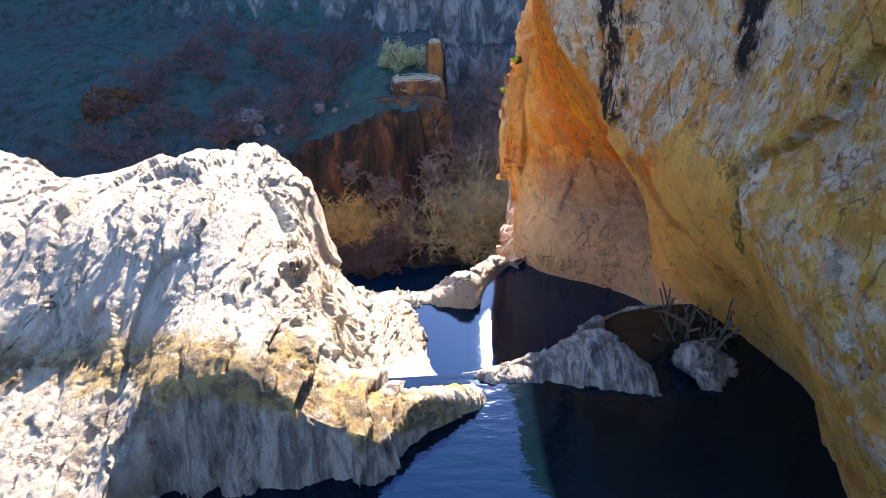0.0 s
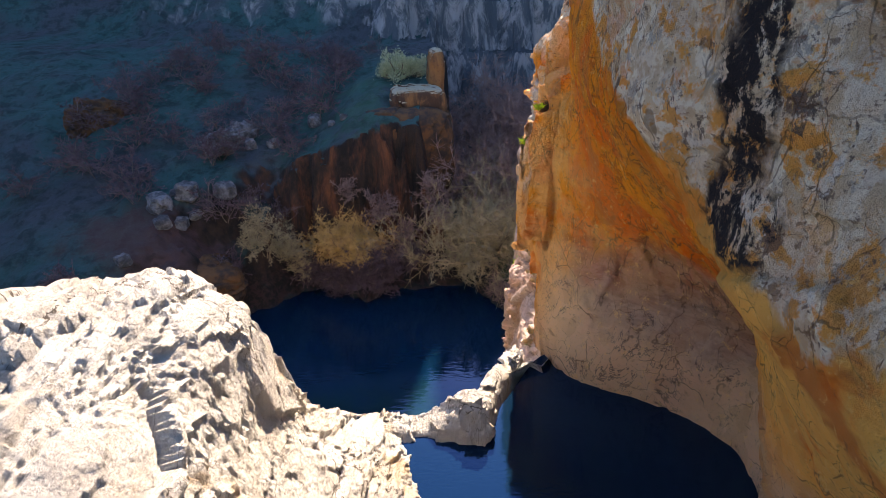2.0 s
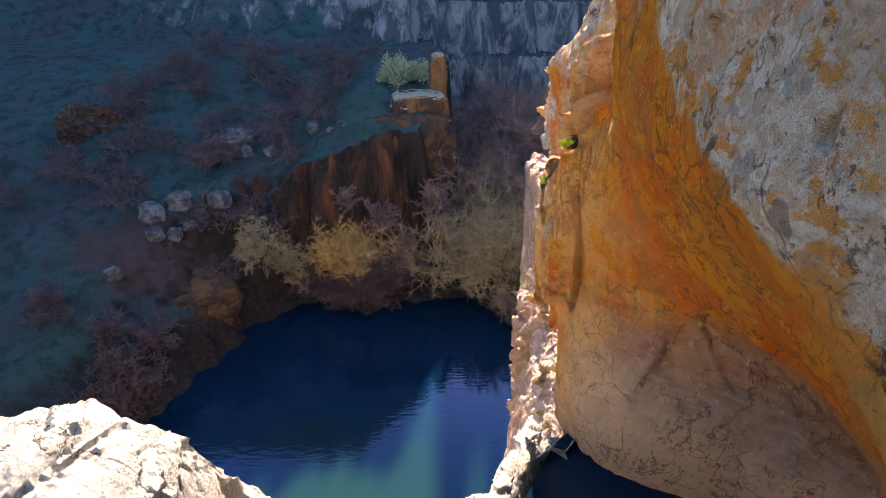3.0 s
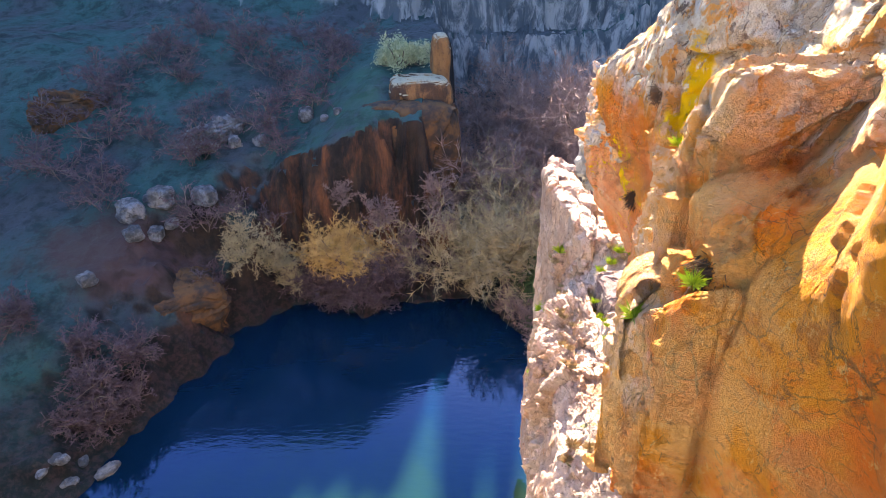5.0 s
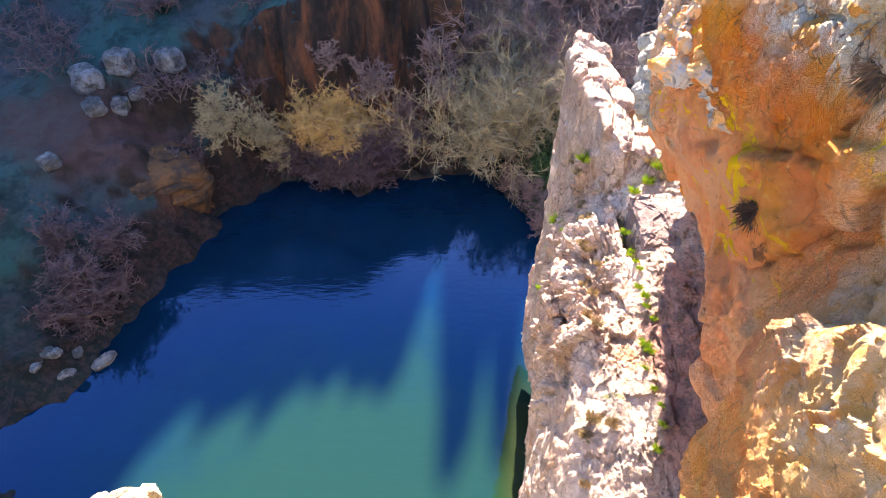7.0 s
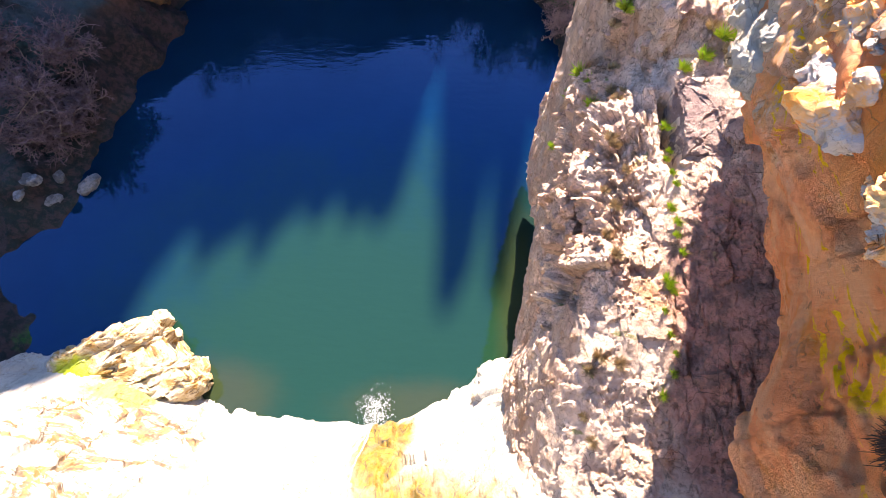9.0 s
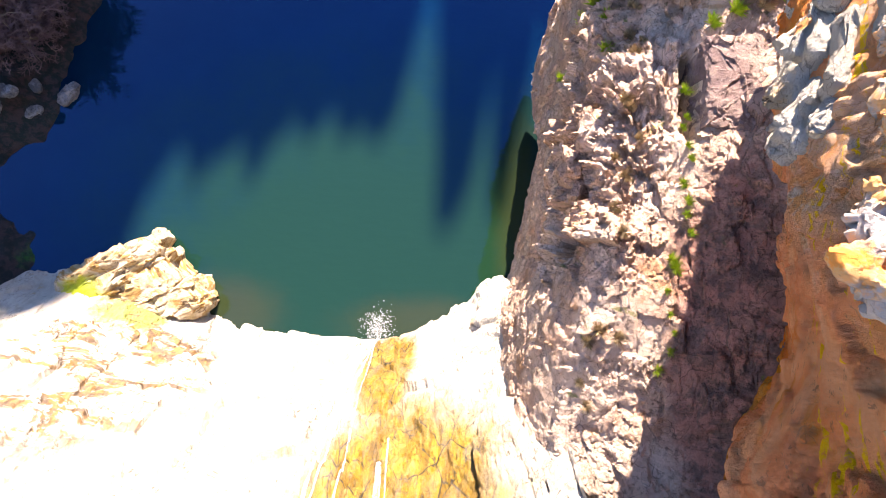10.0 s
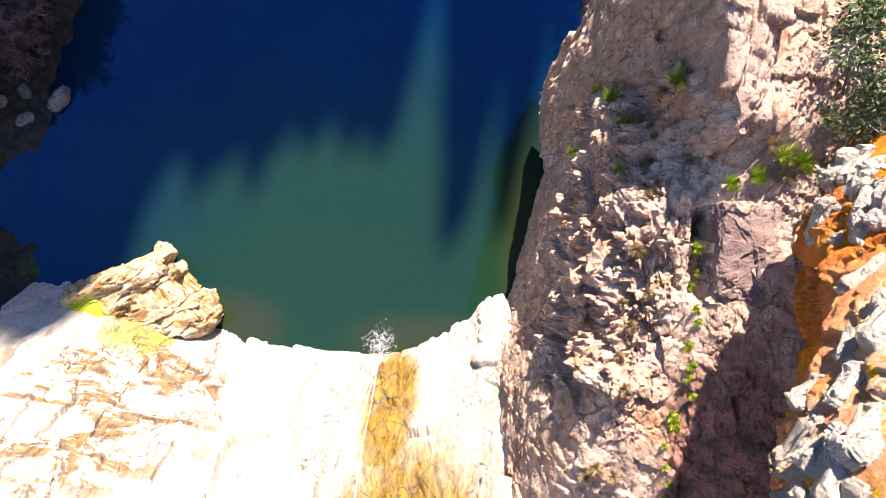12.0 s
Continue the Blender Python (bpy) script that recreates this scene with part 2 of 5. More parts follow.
def pale_rock():
    m = Mat("pale_rock", 0.9)
    big, mid, fine = m.noise(0.7, 5), m.noise(3.0, 8, 0.65), m.noise(14, 8, 0.7)
    grain = m.noise(5.0, 6, 0.7, (2.2, 0.5, 0.5), 0.4)
    c = m.mix(m.step(big, 0.35, 0.65), (0.52, 0.47, 0.39), (0.60, 0.57, 0.50))
    c = m.mix(m.math("MULTIPLY", m.step(mid, 0.52, 0.72), 0.6), c, (0.42, 0.37, 0.30))
    c = m.mix(m.math("MULTIPLY", m.step(grain, 0.56, 0.7), 0.55), c, (0.35, 0.31, 0.26))
    ochre = m.math("MULTIPLY", m.step(m.noise(1.3, 6, 0.6, None, 0.6, 5.0), 0.58, 0.70), 0.55)
    c = m.mix(ochre, c, (0.50, 0.30, 0.10))
    dark = m.math("MULTIPLY", m.step(m.noise(9, 8, 0.75, None, 0, 9.0), 0.60, 0.70), 0.7)
    c = m.mix(dark, c, (0.16, 0.14, 0.12))
    # damp ochre band round the foot of the dome; the wall's shade below is painted in
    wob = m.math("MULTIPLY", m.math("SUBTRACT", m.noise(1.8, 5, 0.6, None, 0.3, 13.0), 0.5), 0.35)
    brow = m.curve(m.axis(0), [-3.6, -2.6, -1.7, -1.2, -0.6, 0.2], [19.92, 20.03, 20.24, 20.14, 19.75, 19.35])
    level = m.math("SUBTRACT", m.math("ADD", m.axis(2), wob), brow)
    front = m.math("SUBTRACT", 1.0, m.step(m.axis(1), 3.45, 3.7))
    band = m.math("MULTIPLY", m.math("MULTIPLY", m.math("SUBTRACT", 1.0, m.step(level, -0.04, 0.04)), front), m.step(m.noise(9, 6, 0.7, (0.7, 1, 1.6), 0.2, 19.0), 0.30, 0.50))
    # thins the band on the sunlit slope beside the shaded wall
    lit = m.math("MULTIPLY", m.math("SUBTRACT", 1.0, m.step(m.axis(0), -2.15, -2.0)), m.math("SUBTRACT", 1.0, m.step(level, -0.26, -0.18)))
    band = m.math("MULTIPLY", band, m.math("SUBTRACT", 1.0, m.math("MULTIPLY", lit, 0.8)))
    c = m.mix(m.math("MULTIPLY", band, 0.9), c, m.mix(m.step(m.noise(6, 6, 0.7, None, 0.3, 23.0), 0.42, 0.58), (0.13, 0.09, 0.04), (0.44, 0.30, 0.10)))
    # darker grey for the shade under the brow, up to its left edge
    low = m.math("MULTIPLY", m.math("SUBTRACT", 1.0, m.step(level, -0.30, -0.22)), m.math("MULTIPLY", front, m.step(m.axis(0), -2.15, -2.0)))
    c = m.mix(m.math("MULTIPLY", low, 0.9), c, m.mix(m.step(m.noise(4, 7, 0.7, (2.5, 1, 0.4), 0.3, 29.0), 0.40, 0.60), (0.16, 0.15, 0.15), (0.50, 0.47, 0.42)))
    moss = m.math("MULTIPLY", m.blob((0.05, 3.75, 19.2), (0.22, 0.2, 0.2), 0.4, 0.2, 8.0), 0.9)
    c = m.mix(moss, c, (0.32, 0.27, 0.02))
    # the wet fall
    wet = m.math("MAXIMUM", m.blob((-2.1, 14.6, 4.0), (1.0, 2.2, 5.0), 0.30, 0.20, 0.9), m.blob((-1.0, 11.6, 10.5), (2.5, 3.0, 5.5), 0.30, 0.22, 0.9))
    streak = m.noise(2.2, 7, 0.7, (1.6, 0.3, 0.3), 0.5)
    cw = m.mix(m.step(streak, 0.35, 0.62), (0.38, 0.25, 0.012), (0.19, 0.10, 0.001))
    cw = m.mix(m.step(m.noise(6, 6, 0.7, (1.5, 0.4, 0.4), 0.3, 3.0), 0.55, 0.72), cw, (0.035, 0.02, 0.008))
    block = m.cell(1.1, (1.3, 0.5, 0.75), "DISTANCE_TO_EDGE")
    joint = m.math("SUBTRACT", 1.0, m.step(m.math("ADD", block, m.math("MULTIPLY", m.noise(5, 5, 0.6), 0.05)), 0.03, 0.05))
    cw = m.mix(m.math("MULTIPLY", joint, m.step(m.noise(0.9, 3, 0.5, None, 0, 51.0), 0.40, 0.52)), cw, (0.02, 0.013, 0.008))
    c = m.mix(m.math("MULTIPLY", wet, 0.95), c, cw)
    # yellow moss and rusty seams at the foot on the far side
    y2 = m.blob((-12.2, 16.6, 2.2), (1.3, 1.6, 1.2), 0.3, 0.4, 1.6)
    c = m.mix(m.math("MULTIPLY", y2, 0.85), c, (0.22, 0.25, 0.01))
    y3 = m.math("MULTIPLY", m.blob((-11.5, 14.6, 5.0), (3.8, 3.4, 4.2), 0.3, 0.2, 1.0), m.step(m.noise(0.7, 8, 0.7, (0.5, 1.4, 1.6), 1.0, 2.0), 0.50, 0.55))
    c = m.mix(m.math("MULTIPLY", y3, 0.9), c, m.mix(m.step(m.noise(3, 5, 0.6, None, 0.3, 61.0), 0.42, 0.58), (0.10, 0.05, 0.02), (0.32, 0.16, 0.03)))
    line = m.math("ABSOLUTE", m.math("SUBTRACT", m.noise(0.8, 7, 0.6, (1, 1, 0.8), 0.8, 31.0), 0.5))
    crackle = m.math("MULTIPLY", m.math("SUBTRACT", 1.0, m.step(line, 0.002, 0.008)), m.step(m.noise(0.6, 3, 0.5, None, 0, 24.0), 0.46, 0.56))
    c = m.mix(m.math("MULTIPLY", crackle, 0.9), c, (0.07, 0.05, 0.035))
    c = m.fractured(c, 2.0, (2.4, 0.7, 0.6), (0.34, 0.30, 0.25), 97.0, 0.02, 0.16, 0.5)
    rough = m.mix(wet, (0.9, 0.9, 0.9), (0.35, 0.35, 0.35))
    return m.finish(c, [(mid, 0.13), (grain, 0.11), (fine, 0.06)], rough)


def orange_rock():
    m = Mat("orange_rock", 0.88)
    big, mid, fine = m.noise(0.8, 6, 0.6, None, 0.5), m.noise(3.2, 8, 0.65, None, 0.3), m.noise(16, 8, 0.7)
    c = m.mix(m.step(big, 0.38, 0.62), (0.86, 0.20, 0.002), (0.93, 0.35, 0.012))
    c = m.mix(m.math("MULTIPLY", m.step(mid, 0.50, 0.66), 0.55), c, (0.74, 0.36, 0.07))
    och = m.math("MULTIPLY", m.blob((2.4, 3.6, 20.6), (2, 3.6, 2.2), 0.4, 0.3, 1.0), m.step(m.noise(1.7, 6, 0.6, None, 0.4, 81.0), 0.26, 0.46))
    c = m.mix(m.math("MULTIPLY", och, 0.8), c, (0.96, 0.60, 0.16))
    red = m.step(m.noise(0.9, 5, 0.6, None, 0.6, 4.0), 0.55, 0.66)
    c = m.mix(m.math("MULTIPLY", red, 0.7), c, (0.62, 0.13, 0.015))
    rust = m.math("MULTIPLY", m.blob((3.2, 15.9, 18.0), (2.6, 4.0, 2.7), 0.4, 0.3, 0.8), m.step(m.noise(1.4, 5, 0.6, None, 0.4, 44.0), 0.28, 0.48))
    # the smooth hollow: red-orange above, dark rust and ochre patches, fine dark cracks
    alc = m.blob((2.3, 8.9, 20.6), (2.2, 2.0, 2.4), 0.25, 0.15, 1.0)
    hol = m.mix(m.step(m.noise(1.3, 6, 0.62, (1, 1.2, 0.8), 0.8, 111.0), 0.40, 0.56), (0.90, 0.19, 0.004), (0.93, 0.35, 0.015))
    hol = m.mix(m.math("MULTIPLY", m.step(m.noise(2.1, 8, 0.72, (1, 0.8, 1.3), 1.2, 115.0), 0.54, 0.60), 0.7), hol, (0.48, 0.12, 0.02))
    hol = m.mix(m.math("MULTIPLY", m.step(m.noise(0.9, 5, 0.6, None, 0.6, 119.0), 0.56, 0.64), 0.5), hol, (0.78, 0.40, 0.03))
    vein = m.math("ABSOLUTE", m.math("SUBTRACT", m.noise(1.8, 7, 0.65, (0.9, 1.5, 0.8), 0.9, 161.0), 0.5))
    vein = m.math("MULTIPLY", m.math("SUBTRACT", 1.0, m.step(vein, 0.002, 0.012)), m.step(m.noise(1.2, 3, 0.5, None, 0, 165.0), 0.46, 0.56))
    hol = m.mix(m.math("MULTIPLY", vein, 0.8), hol, (0.10, 0.035, 0.015))
    c = m.mix(m.math("MULTIPLY", alc, 0.9), c, hol)
    # pale grey lichened skin above a ragged line, and on the upper parts of the far wall
    line = m.curve(m.axis(1), [-6, 2.4, 3.3, 3.7, 4.5, 5.2, 5.7, 6.2, 6.7, 7.2, 7.9, 8.4, 9.4, 10.2], [20.0, 20.3, 20.9, 21.35, 21.45, 21.0, 21.2, 21.35, 21.7, 21.85, 22.15, 22.6, 23.6, 24.4])
    over = m.math("ADD", m.math("SUBTRACT", m.axis(2), line), m.math("MULTIPLY", m.math("SUBTRACT", m.noise(2.6, 7, 0.65, None, 0.3, 121.0), 0.5), 0.55))
    grey = m.math("MULTIPLY", m.step(over, -0.05, 0.05), m.math("SUBTRACT", 1.0, m.step(m.axis(1), 9.6, 10.0)))
    grey = m.math("MAXIMUM", grey, m.blob((2.2, 14.5, 22.6), (2.5, 4.5, 1.3), 0.3, 0.35, 1.2))
    grey = m.math("MAXIMUM", grey, m.blob((3.5, 18.8, 19.7), (2.6, 2.9, 1.5), 0.3, 0.35, 1.0))
    grey = m.math("MAXIMUM", grey, m.math("MULTIPLY", m.blob((1.7, 12.4, 20.9), (1.2, 1.0, 1.2), 0.3, 0.35, 1.4), 0.75))
    grey = m.math("MAXIMUM", grey, m.math("MULTIPLY", m.blob((1.3, 11.1, 20.2), (0.4, 0.5, 0.7), 0.4, 0.35, 1.8), 0.65))
    gcol = m.mix(m.step(m.noise(7, 8, 0.7, None, 0.2, 7.0), 0.45, 0.56), (0.74, 0.60, 0.40), (0.93, 0.86, 0.70))
    gcol = m.mix(m.math("MULTIPLY", m.step(m.noise(3.4, 7, 0.65, None, 0.4, 17.0), 0.52, 0.58), 0.85), gcol, (0.86, 0.36, 0.03))
    gcol = m.mix(m.math("MULTIPLY", m.step(m.noise(4.2, 7, 0.7, None, 0.3, 27.0), 0.57, 0.62), 0.8), gcol, (0.46, 0.44, 0.38))
    gcol = m.mix(m.math("MULTIPLY", m.step(m.noise(9, 7, 0.75, None, 0.2, 37.0), 0.57, 0.61), 0.8), gcol, (0.16, 0.11, 0.09))
    gcol = m.mix(m.math("MULTIPLY", m.step(m.noise(4.6, 8, 0.75, (1, 1, 0.7), 0.4, 47.0), 0.60, 0.62), 0.9), gcol, (0.11, 0.085, 0.08))
    gcol = m.mix(m.math("MULTIPLY", m.step(m.noise(2.7, 7, 0.6, None, 0.3, 57.0), 0.60, 0.63), 0.8), gcol, (0.86, 0.84, 0.76))
    must = m.math("MULTIPLY", m.math("SUBTRACT", 1.0, m.step(m.axis(1), 3.7, 4.0)), m.step(m.noise(3.6, 7, 0.7, None, 0.5, 151.0), 0.46, 0.53))
    gcol = m.mix(m.math("MULTIPLY", must, 0.85), gcol, m.mix(m.step(m.noise(8, 6, 0.7, None, 0.2, 155.0), 0.45, 0.55), (0.70, 0.36, 0.03), (0.92, 0.62, 0.16)))
    patchy = m.math("ADD", m.math("MULTIPLY", m.step(m.noise(2.3, 6, 0.65, None, 0.5, 8.0), 0.38, 0.46), 0.4), 0.6)
    c = m.mix(m.math("MULTIPLY", grey, patchy), c, gcol)
    # pale washed foot of the wall by the pools
    foot = m.math("SUBTRACT", 1.0, m.step(m.math("ADD", m.axis(2), m.math("MULTIPLY", m.noise(0.9, 5, 0.6, (1, 1, 1), 0.5), 2.2)), 19.75, 20.7))
    foot = m.math("MULTIPLY", foot, m.math("SUBTRACT", 1.0, m.step(m.axis(1), 9.6, 10.8)))
    c = m.mix(m.math("MULTIPLY", foot, 0.75), c, (0.80, 0.60, 0.38))
    purp = m.blob((2.9, 8.4, 19.1), (1.6, 1.7, 0.75), 0.35, 0.3, 1.5)
    c = m.mix(m.math("MULTIPLY", purp, 0.65), c, m.mix(m.step(m.noise(2.4, 7, 0.7, (1, 1, 1.6), 0.6, 171.0), 0.44, 0.58), (0.42, 0.30, 0.24), (0.20, 0.13, 0.12)))
    c = m.mix(m.math("MULTIPLY", m.math("MULTIPLY", vein, foot), 0.8), c, (0.10, 0.06, 0.05))
    # black water stains; a crack and the darkness of a hole are painted in with them
    blk = m.math("MAXIMUM", m.blob((1.75, 5.9, 21.45), (0.6, 0.36, 0.34), 0.2, 0.35, 3.5), m.blob((1.8, 5.97, 22.2), (0.5, 0.20, 0.75), 0.25, 0.4, 3.5))
    blk = m.math("MAXIMUM", blk, m.blob((2.0, 4.05, 22.5), (0.5, 0.14, 0.7), 0.3, 0.5, 4.0))
    blk = m.math("MAXIMUM", blk, m.math("MULTIPLY", m.blob((2.4, 14.1, 19.75), (0.5, 0.15, 0.13), 0.5, 0.2, 5.0), 0.7))
    blk = m.math("MULTIPLY", blk, m.step(m.noise(5, 8, 0.75, (1, 1, 0.6), 0.3, 1.0), 0.44, 0.50))
    spot = m.math("MULTIPLY", m.step(m.noise(11, 7, 0.75, None, 0.2, 6.0), 0.60, 0.66), 0.4)
    c = m.mix(spot, c, (0.10, 0.07, 0.05))
    # bright yellow lichen in upright streaks
    yl = m.math("MAXIMUM", m.blob((2.35, 13.35, 21.6), (0.6, 0.12, 0.55), 0.25, 0.16, 4.0), m.blob((2.4, 14.7, 20.0), (0.7, 0.17, 0.55), 0.2, 0.16, 5.0))
    yl = m.math("MAXIMUM", yl, m.math("MULTIPLY", m.blob((2.7, 17.0, 19.7), (1.2, 3.4, 1.3), 0.2, 0.1, 1.0), m.step(m.noise(2.2, 7, 0.65, (0.8, 0.5, 2.0), 0.5, 131.0), 0.58, 0.61)))
    yl = m.math("MULTIPLY", yl, m.step(m.noise(7, 7, 0.75, (1, 1, 0.6), 0.4, 2.0), 0.44, 0.50))
    line = m.math("ABSOLUTE", m.math("SUBTRACT", m.noise(1.1, 4, 0.55, (1, 1.6, 0.6), 0.25, 21.0), 0.5))
    seams = m.math("SUBTRACT", 1.0, m.step(line, 0.002, 0.009))
    seams = m.math("MULTIPLY", seams, m.step(m.noise(0.8, 3, 0.5, None, 0, 14.0), 0.47, 0.56))
    c = m.mix(m.math("MULTIPLY", seams, 0.6), c, (0.09, 0.06, 0.04))
    c = m.fractured(c, 1.9, (1, 1.2, 0.8), (0.46, 0.22, 0.09), 91.0, 0.016, 0.22, 0.65)
    fleck = m.step(m.noise(9, 8, 0.78, (1, 1.3, 0.8), 0.3, 101.0), 0.585, 0.605)
    c = m.mix(m.math("MULTIPLY", fleck, 0.5), c, (0.95, 0.62, 0.22))
    dash = m.step(m.noise(6, 8, 0.78, (0.8, 0.8, 1.6), 0.5, 105.0), 0.60, 0.615)
    c = m.mix(m.math("MULTIPLY", rust, 0.85), c, m.mix(m.step(m.noise(1.1, 6, 0.65, None, 0.5, 181.0), 0.40, 0.60), (0.98, 0.36, 0.15), (0.98, 0.50, 0.26)))
    prow = m.math("MULTIPLY", m.blob((1.7, 11.4, 20.2), (2.0, 1.8, 2.6), 0.5, 0.3, 1.2), m.step(m.noise(1.9, 7, 0.65, None, 0.5, 191.0), 0.38, 0.56))
    c = m.mix(m.math("MULTIPLY", prow, 0.6), c, (0.97, 0.56, 0.20))
    c = m.mix(m.math("MULTIPLY", dash, 0.5), c, (0.30, 0.12, 0.06))
    c = m.mix(blk, c, m.mix(fleck, (0.020, 0.018, 0.022), (0.20, 0.15, 0.10)))
    c = m.mix(yl, c, (1.0, 0.62, 0.0))
    grit = m.noise(34, 6, 0.75, None, 0.1, 71.0)
    c = m.mix(m.math("MULTIPLY", m.step(grit, 0.57, 0.64), 0.15), c, (0.36, 0.18, 0.08))
    rib = m.noise(4.5, 8, 0.75, (0.9, 1.4, 0.7), 1.0, 141.0)
    return m.finish(c, [(mid, 0.15), (rib, 0.07), (seams, -0.04), (fine, 0.08), (grit, 0.03)])


def ledge_rock():
    m = Mat("ledge_rock", 0.9)
    big, mid, fine = m.noise(0.6, 5), m.noise(2.6, 8, 0.7), m.noise(12, 8, 0.7)
    c = m.mix(m.step(big, 0.38, 0.62), (0.66, 0.43, 0.31), (0.74, 0.57, 0.45))
    c = m.mix(m.math("MULTIPLY", m.step(mid, 0.5, 0.68), 0.4), c, (0.38, 0.25, 0.19))
    c = m.mix(m.math("MULTIPLY", m.step(m.noise(5, 8, 0.75, None, 0.3, 3.0), 0.58, 0.68), 0.45), c, (0.20, 0.15, 0.125))
    och = m.math("MULTIPLY", m.step(m.noise(1.2, 5, 0.6, None, 0.5, 9.0), 0.57, 0.66), 0.6)
    c = m.mix(och, c, (0.46, 0.22, 0.08))
    # reddish rock in the cleft, with the cliff's shade put into its colour
    cleft_shade = m.math("MULTIPLY", m.blob((4.5, 15.6, 14.2), (0.9, 3.3, 2.0), 0.25, 0.2, 1.2), 0.85)
    c = m.mix(cleft_shade, c, m.mix(m.step(m.noise(3, 6, 0.65, None, 0.3, 41.0), 0.42, 0.60), (0.42, 0.19, 0.14), (0.13, 0.07, 0.065)))
    # steep faces get a darker tone: the shade of the sides, painted
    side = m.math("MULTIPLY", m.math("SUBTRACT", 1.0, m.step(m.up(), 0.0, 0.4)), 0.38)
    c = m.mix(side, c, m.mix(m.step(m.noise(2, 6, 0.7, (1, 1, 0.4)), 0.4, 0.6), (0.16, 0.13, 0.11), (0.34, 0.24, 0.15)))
    green = m.math("MULTIPLY", m.step(m.noise(1.7, 6, 0.65, None, 0.4, 12.0), 0.62, 0.68), m.step(m.up(), 0.4, 0.8))
    c = m.mix(m.math("MULTIPLY", green, 0.8), c, (0.16, 0.20, 0.04))
    c = m.fractured(c, 2.4, (1.2, 1.0, 0.8), (0.27, 0.18, 0.14), 95.0, 0.02, 0.22, 0.6)
    pit = m.step(m.noise(7, 6, 0.7, None, 0.4, 33.0), 0.58, 0.64)
    c = m.mix(m.math("MULTIPLY", pit, 0.5), c, (0.17, 0.11, 0.085))
    return m.finish(c, [(mid, 0.15), (m.math("MULTIPLY", pit, -1.0), 0.06), (fine, 0.08)])


def hill_ground():
    m = Mat("hill_ground", 0.95)
    big, mid, fine = m.noise(0.11, 6, 0.6), m.noise(0.7, 8, 0.7), m.noise(5, 8, 0.75)
    c = m.mix(m.step(big, 0.40, 0.60), (0.024, 0.087, 0.081), (0.050, 0.064, 0.073))
    c = m.mix(m.math("MULTIPLY", m.step(mid, 0.46, 0.62), 0.7), c, (0.009, 0.028, 0.026))
    c = m.mix(m.math("MULTIPLY", m.step(fine, 0.52, 0.66), 0.5), c, (0.034, 0.032, 0.029))
    soil = m.blob((-20, 37, 6), (6, 3.5, 3), 0.3, 0.35, 0.4)
    c = m.mix(m.math("MULTIPLY", soil, 0.7), c, (0.090, 0.040, 0.034))
    lawn = m.math("MULTIPLY", m.blob((-8, 49, 12.5), (8, 6, 4), 0.6, 0.6, 0.3), m.step(m.noise(0.35, 7, 0.7, None, 0.5, 19.0), 0.40, 0.62))
    c = m.mix(m.math("MULTIPLY", lawn, 0.5), c, (0.020, 0.105, 0.062))
    moss = m.blob((-16.9, 18.6, 1.0), (1.2, 1.2, 1.6), 0.25, 0.25, 1.5)
    steep = m.math("SUBTRACT", 1.0, m.step(m.up(), 0.45, 0.70))
    rock = m.mix(m.step(m.noise(0.9, 8, 0.7, (1, 1, 0.35)), 0.4, 0.6), (0.017, 0.016, 0.015), (0.043, 0.030, 0.022))
    rock = m.mix(m.math("MULTIPLY", m.step(m.noise(2.5, 6, 0.7), 0.52, 0.66), 0.6), rock, (0.031, 0.026, 0.025))
    far = m.step(m.axis(1), 62, 72)
    rust = m.math("MAXIMUM", m.blob((-6, 43, 6.5), (9, 4, 7), 0.4, 0.3, 0.3), m.blob((-17.0, 36.2, 2.0), (2.6, 2.0, 2.4), 0.4, 0.3, 0.5))
    rock = m.mix(m.math("MULTIPLY", rust, m.step(m.noise(0.7, 7, 0.7, (1, 1, 0.3), 0.3, 4.0), 0.42, 0.70)), rock, (0.19, 0.075, 0.035))
    rock = m.mix(far, rock, m.mix(m.step(m.noise(0.5, 8, 0.7, (1, 1, 0.4), 0.5), 0.44, 0.60), (0.075, 0.095, 0.105), (0.30, 0.30, 0.29)))
    c = m.mix(steep, c, rock)
    # ground gets darker and browner towards the waterline
    low_bank = m.math("MULTIPLY", m.math("SUBTRACT", 1.0, m.step(m.math("ADD", m.axis(2), m.math("MULTIPLY", m.noise(0.5, 6, 0.65), 3.0)), 3.2, 5.4)), m.math("SUBTRACT", 1.0, m.step(m.axis(1), 42, 48)))
    bank_tone = m.mix(m.step(m.noise(2.5, 7, 0.7, None, 0.3, 7.0), 0.42, 0.60), (0.010, 0.012, 0.012), (0.044, 0.027, 0.027))
    c = m.mix(m.math("MULTIPLY", low_bank, 0.85), c, bank_tone)
    c = m.mix(m.math("MULTIPLY", moss, 0.9), c, (0.025, 0.161, 0.012))
    return m.finish(c, [(mid, 0.35), (fine, 0.12)])


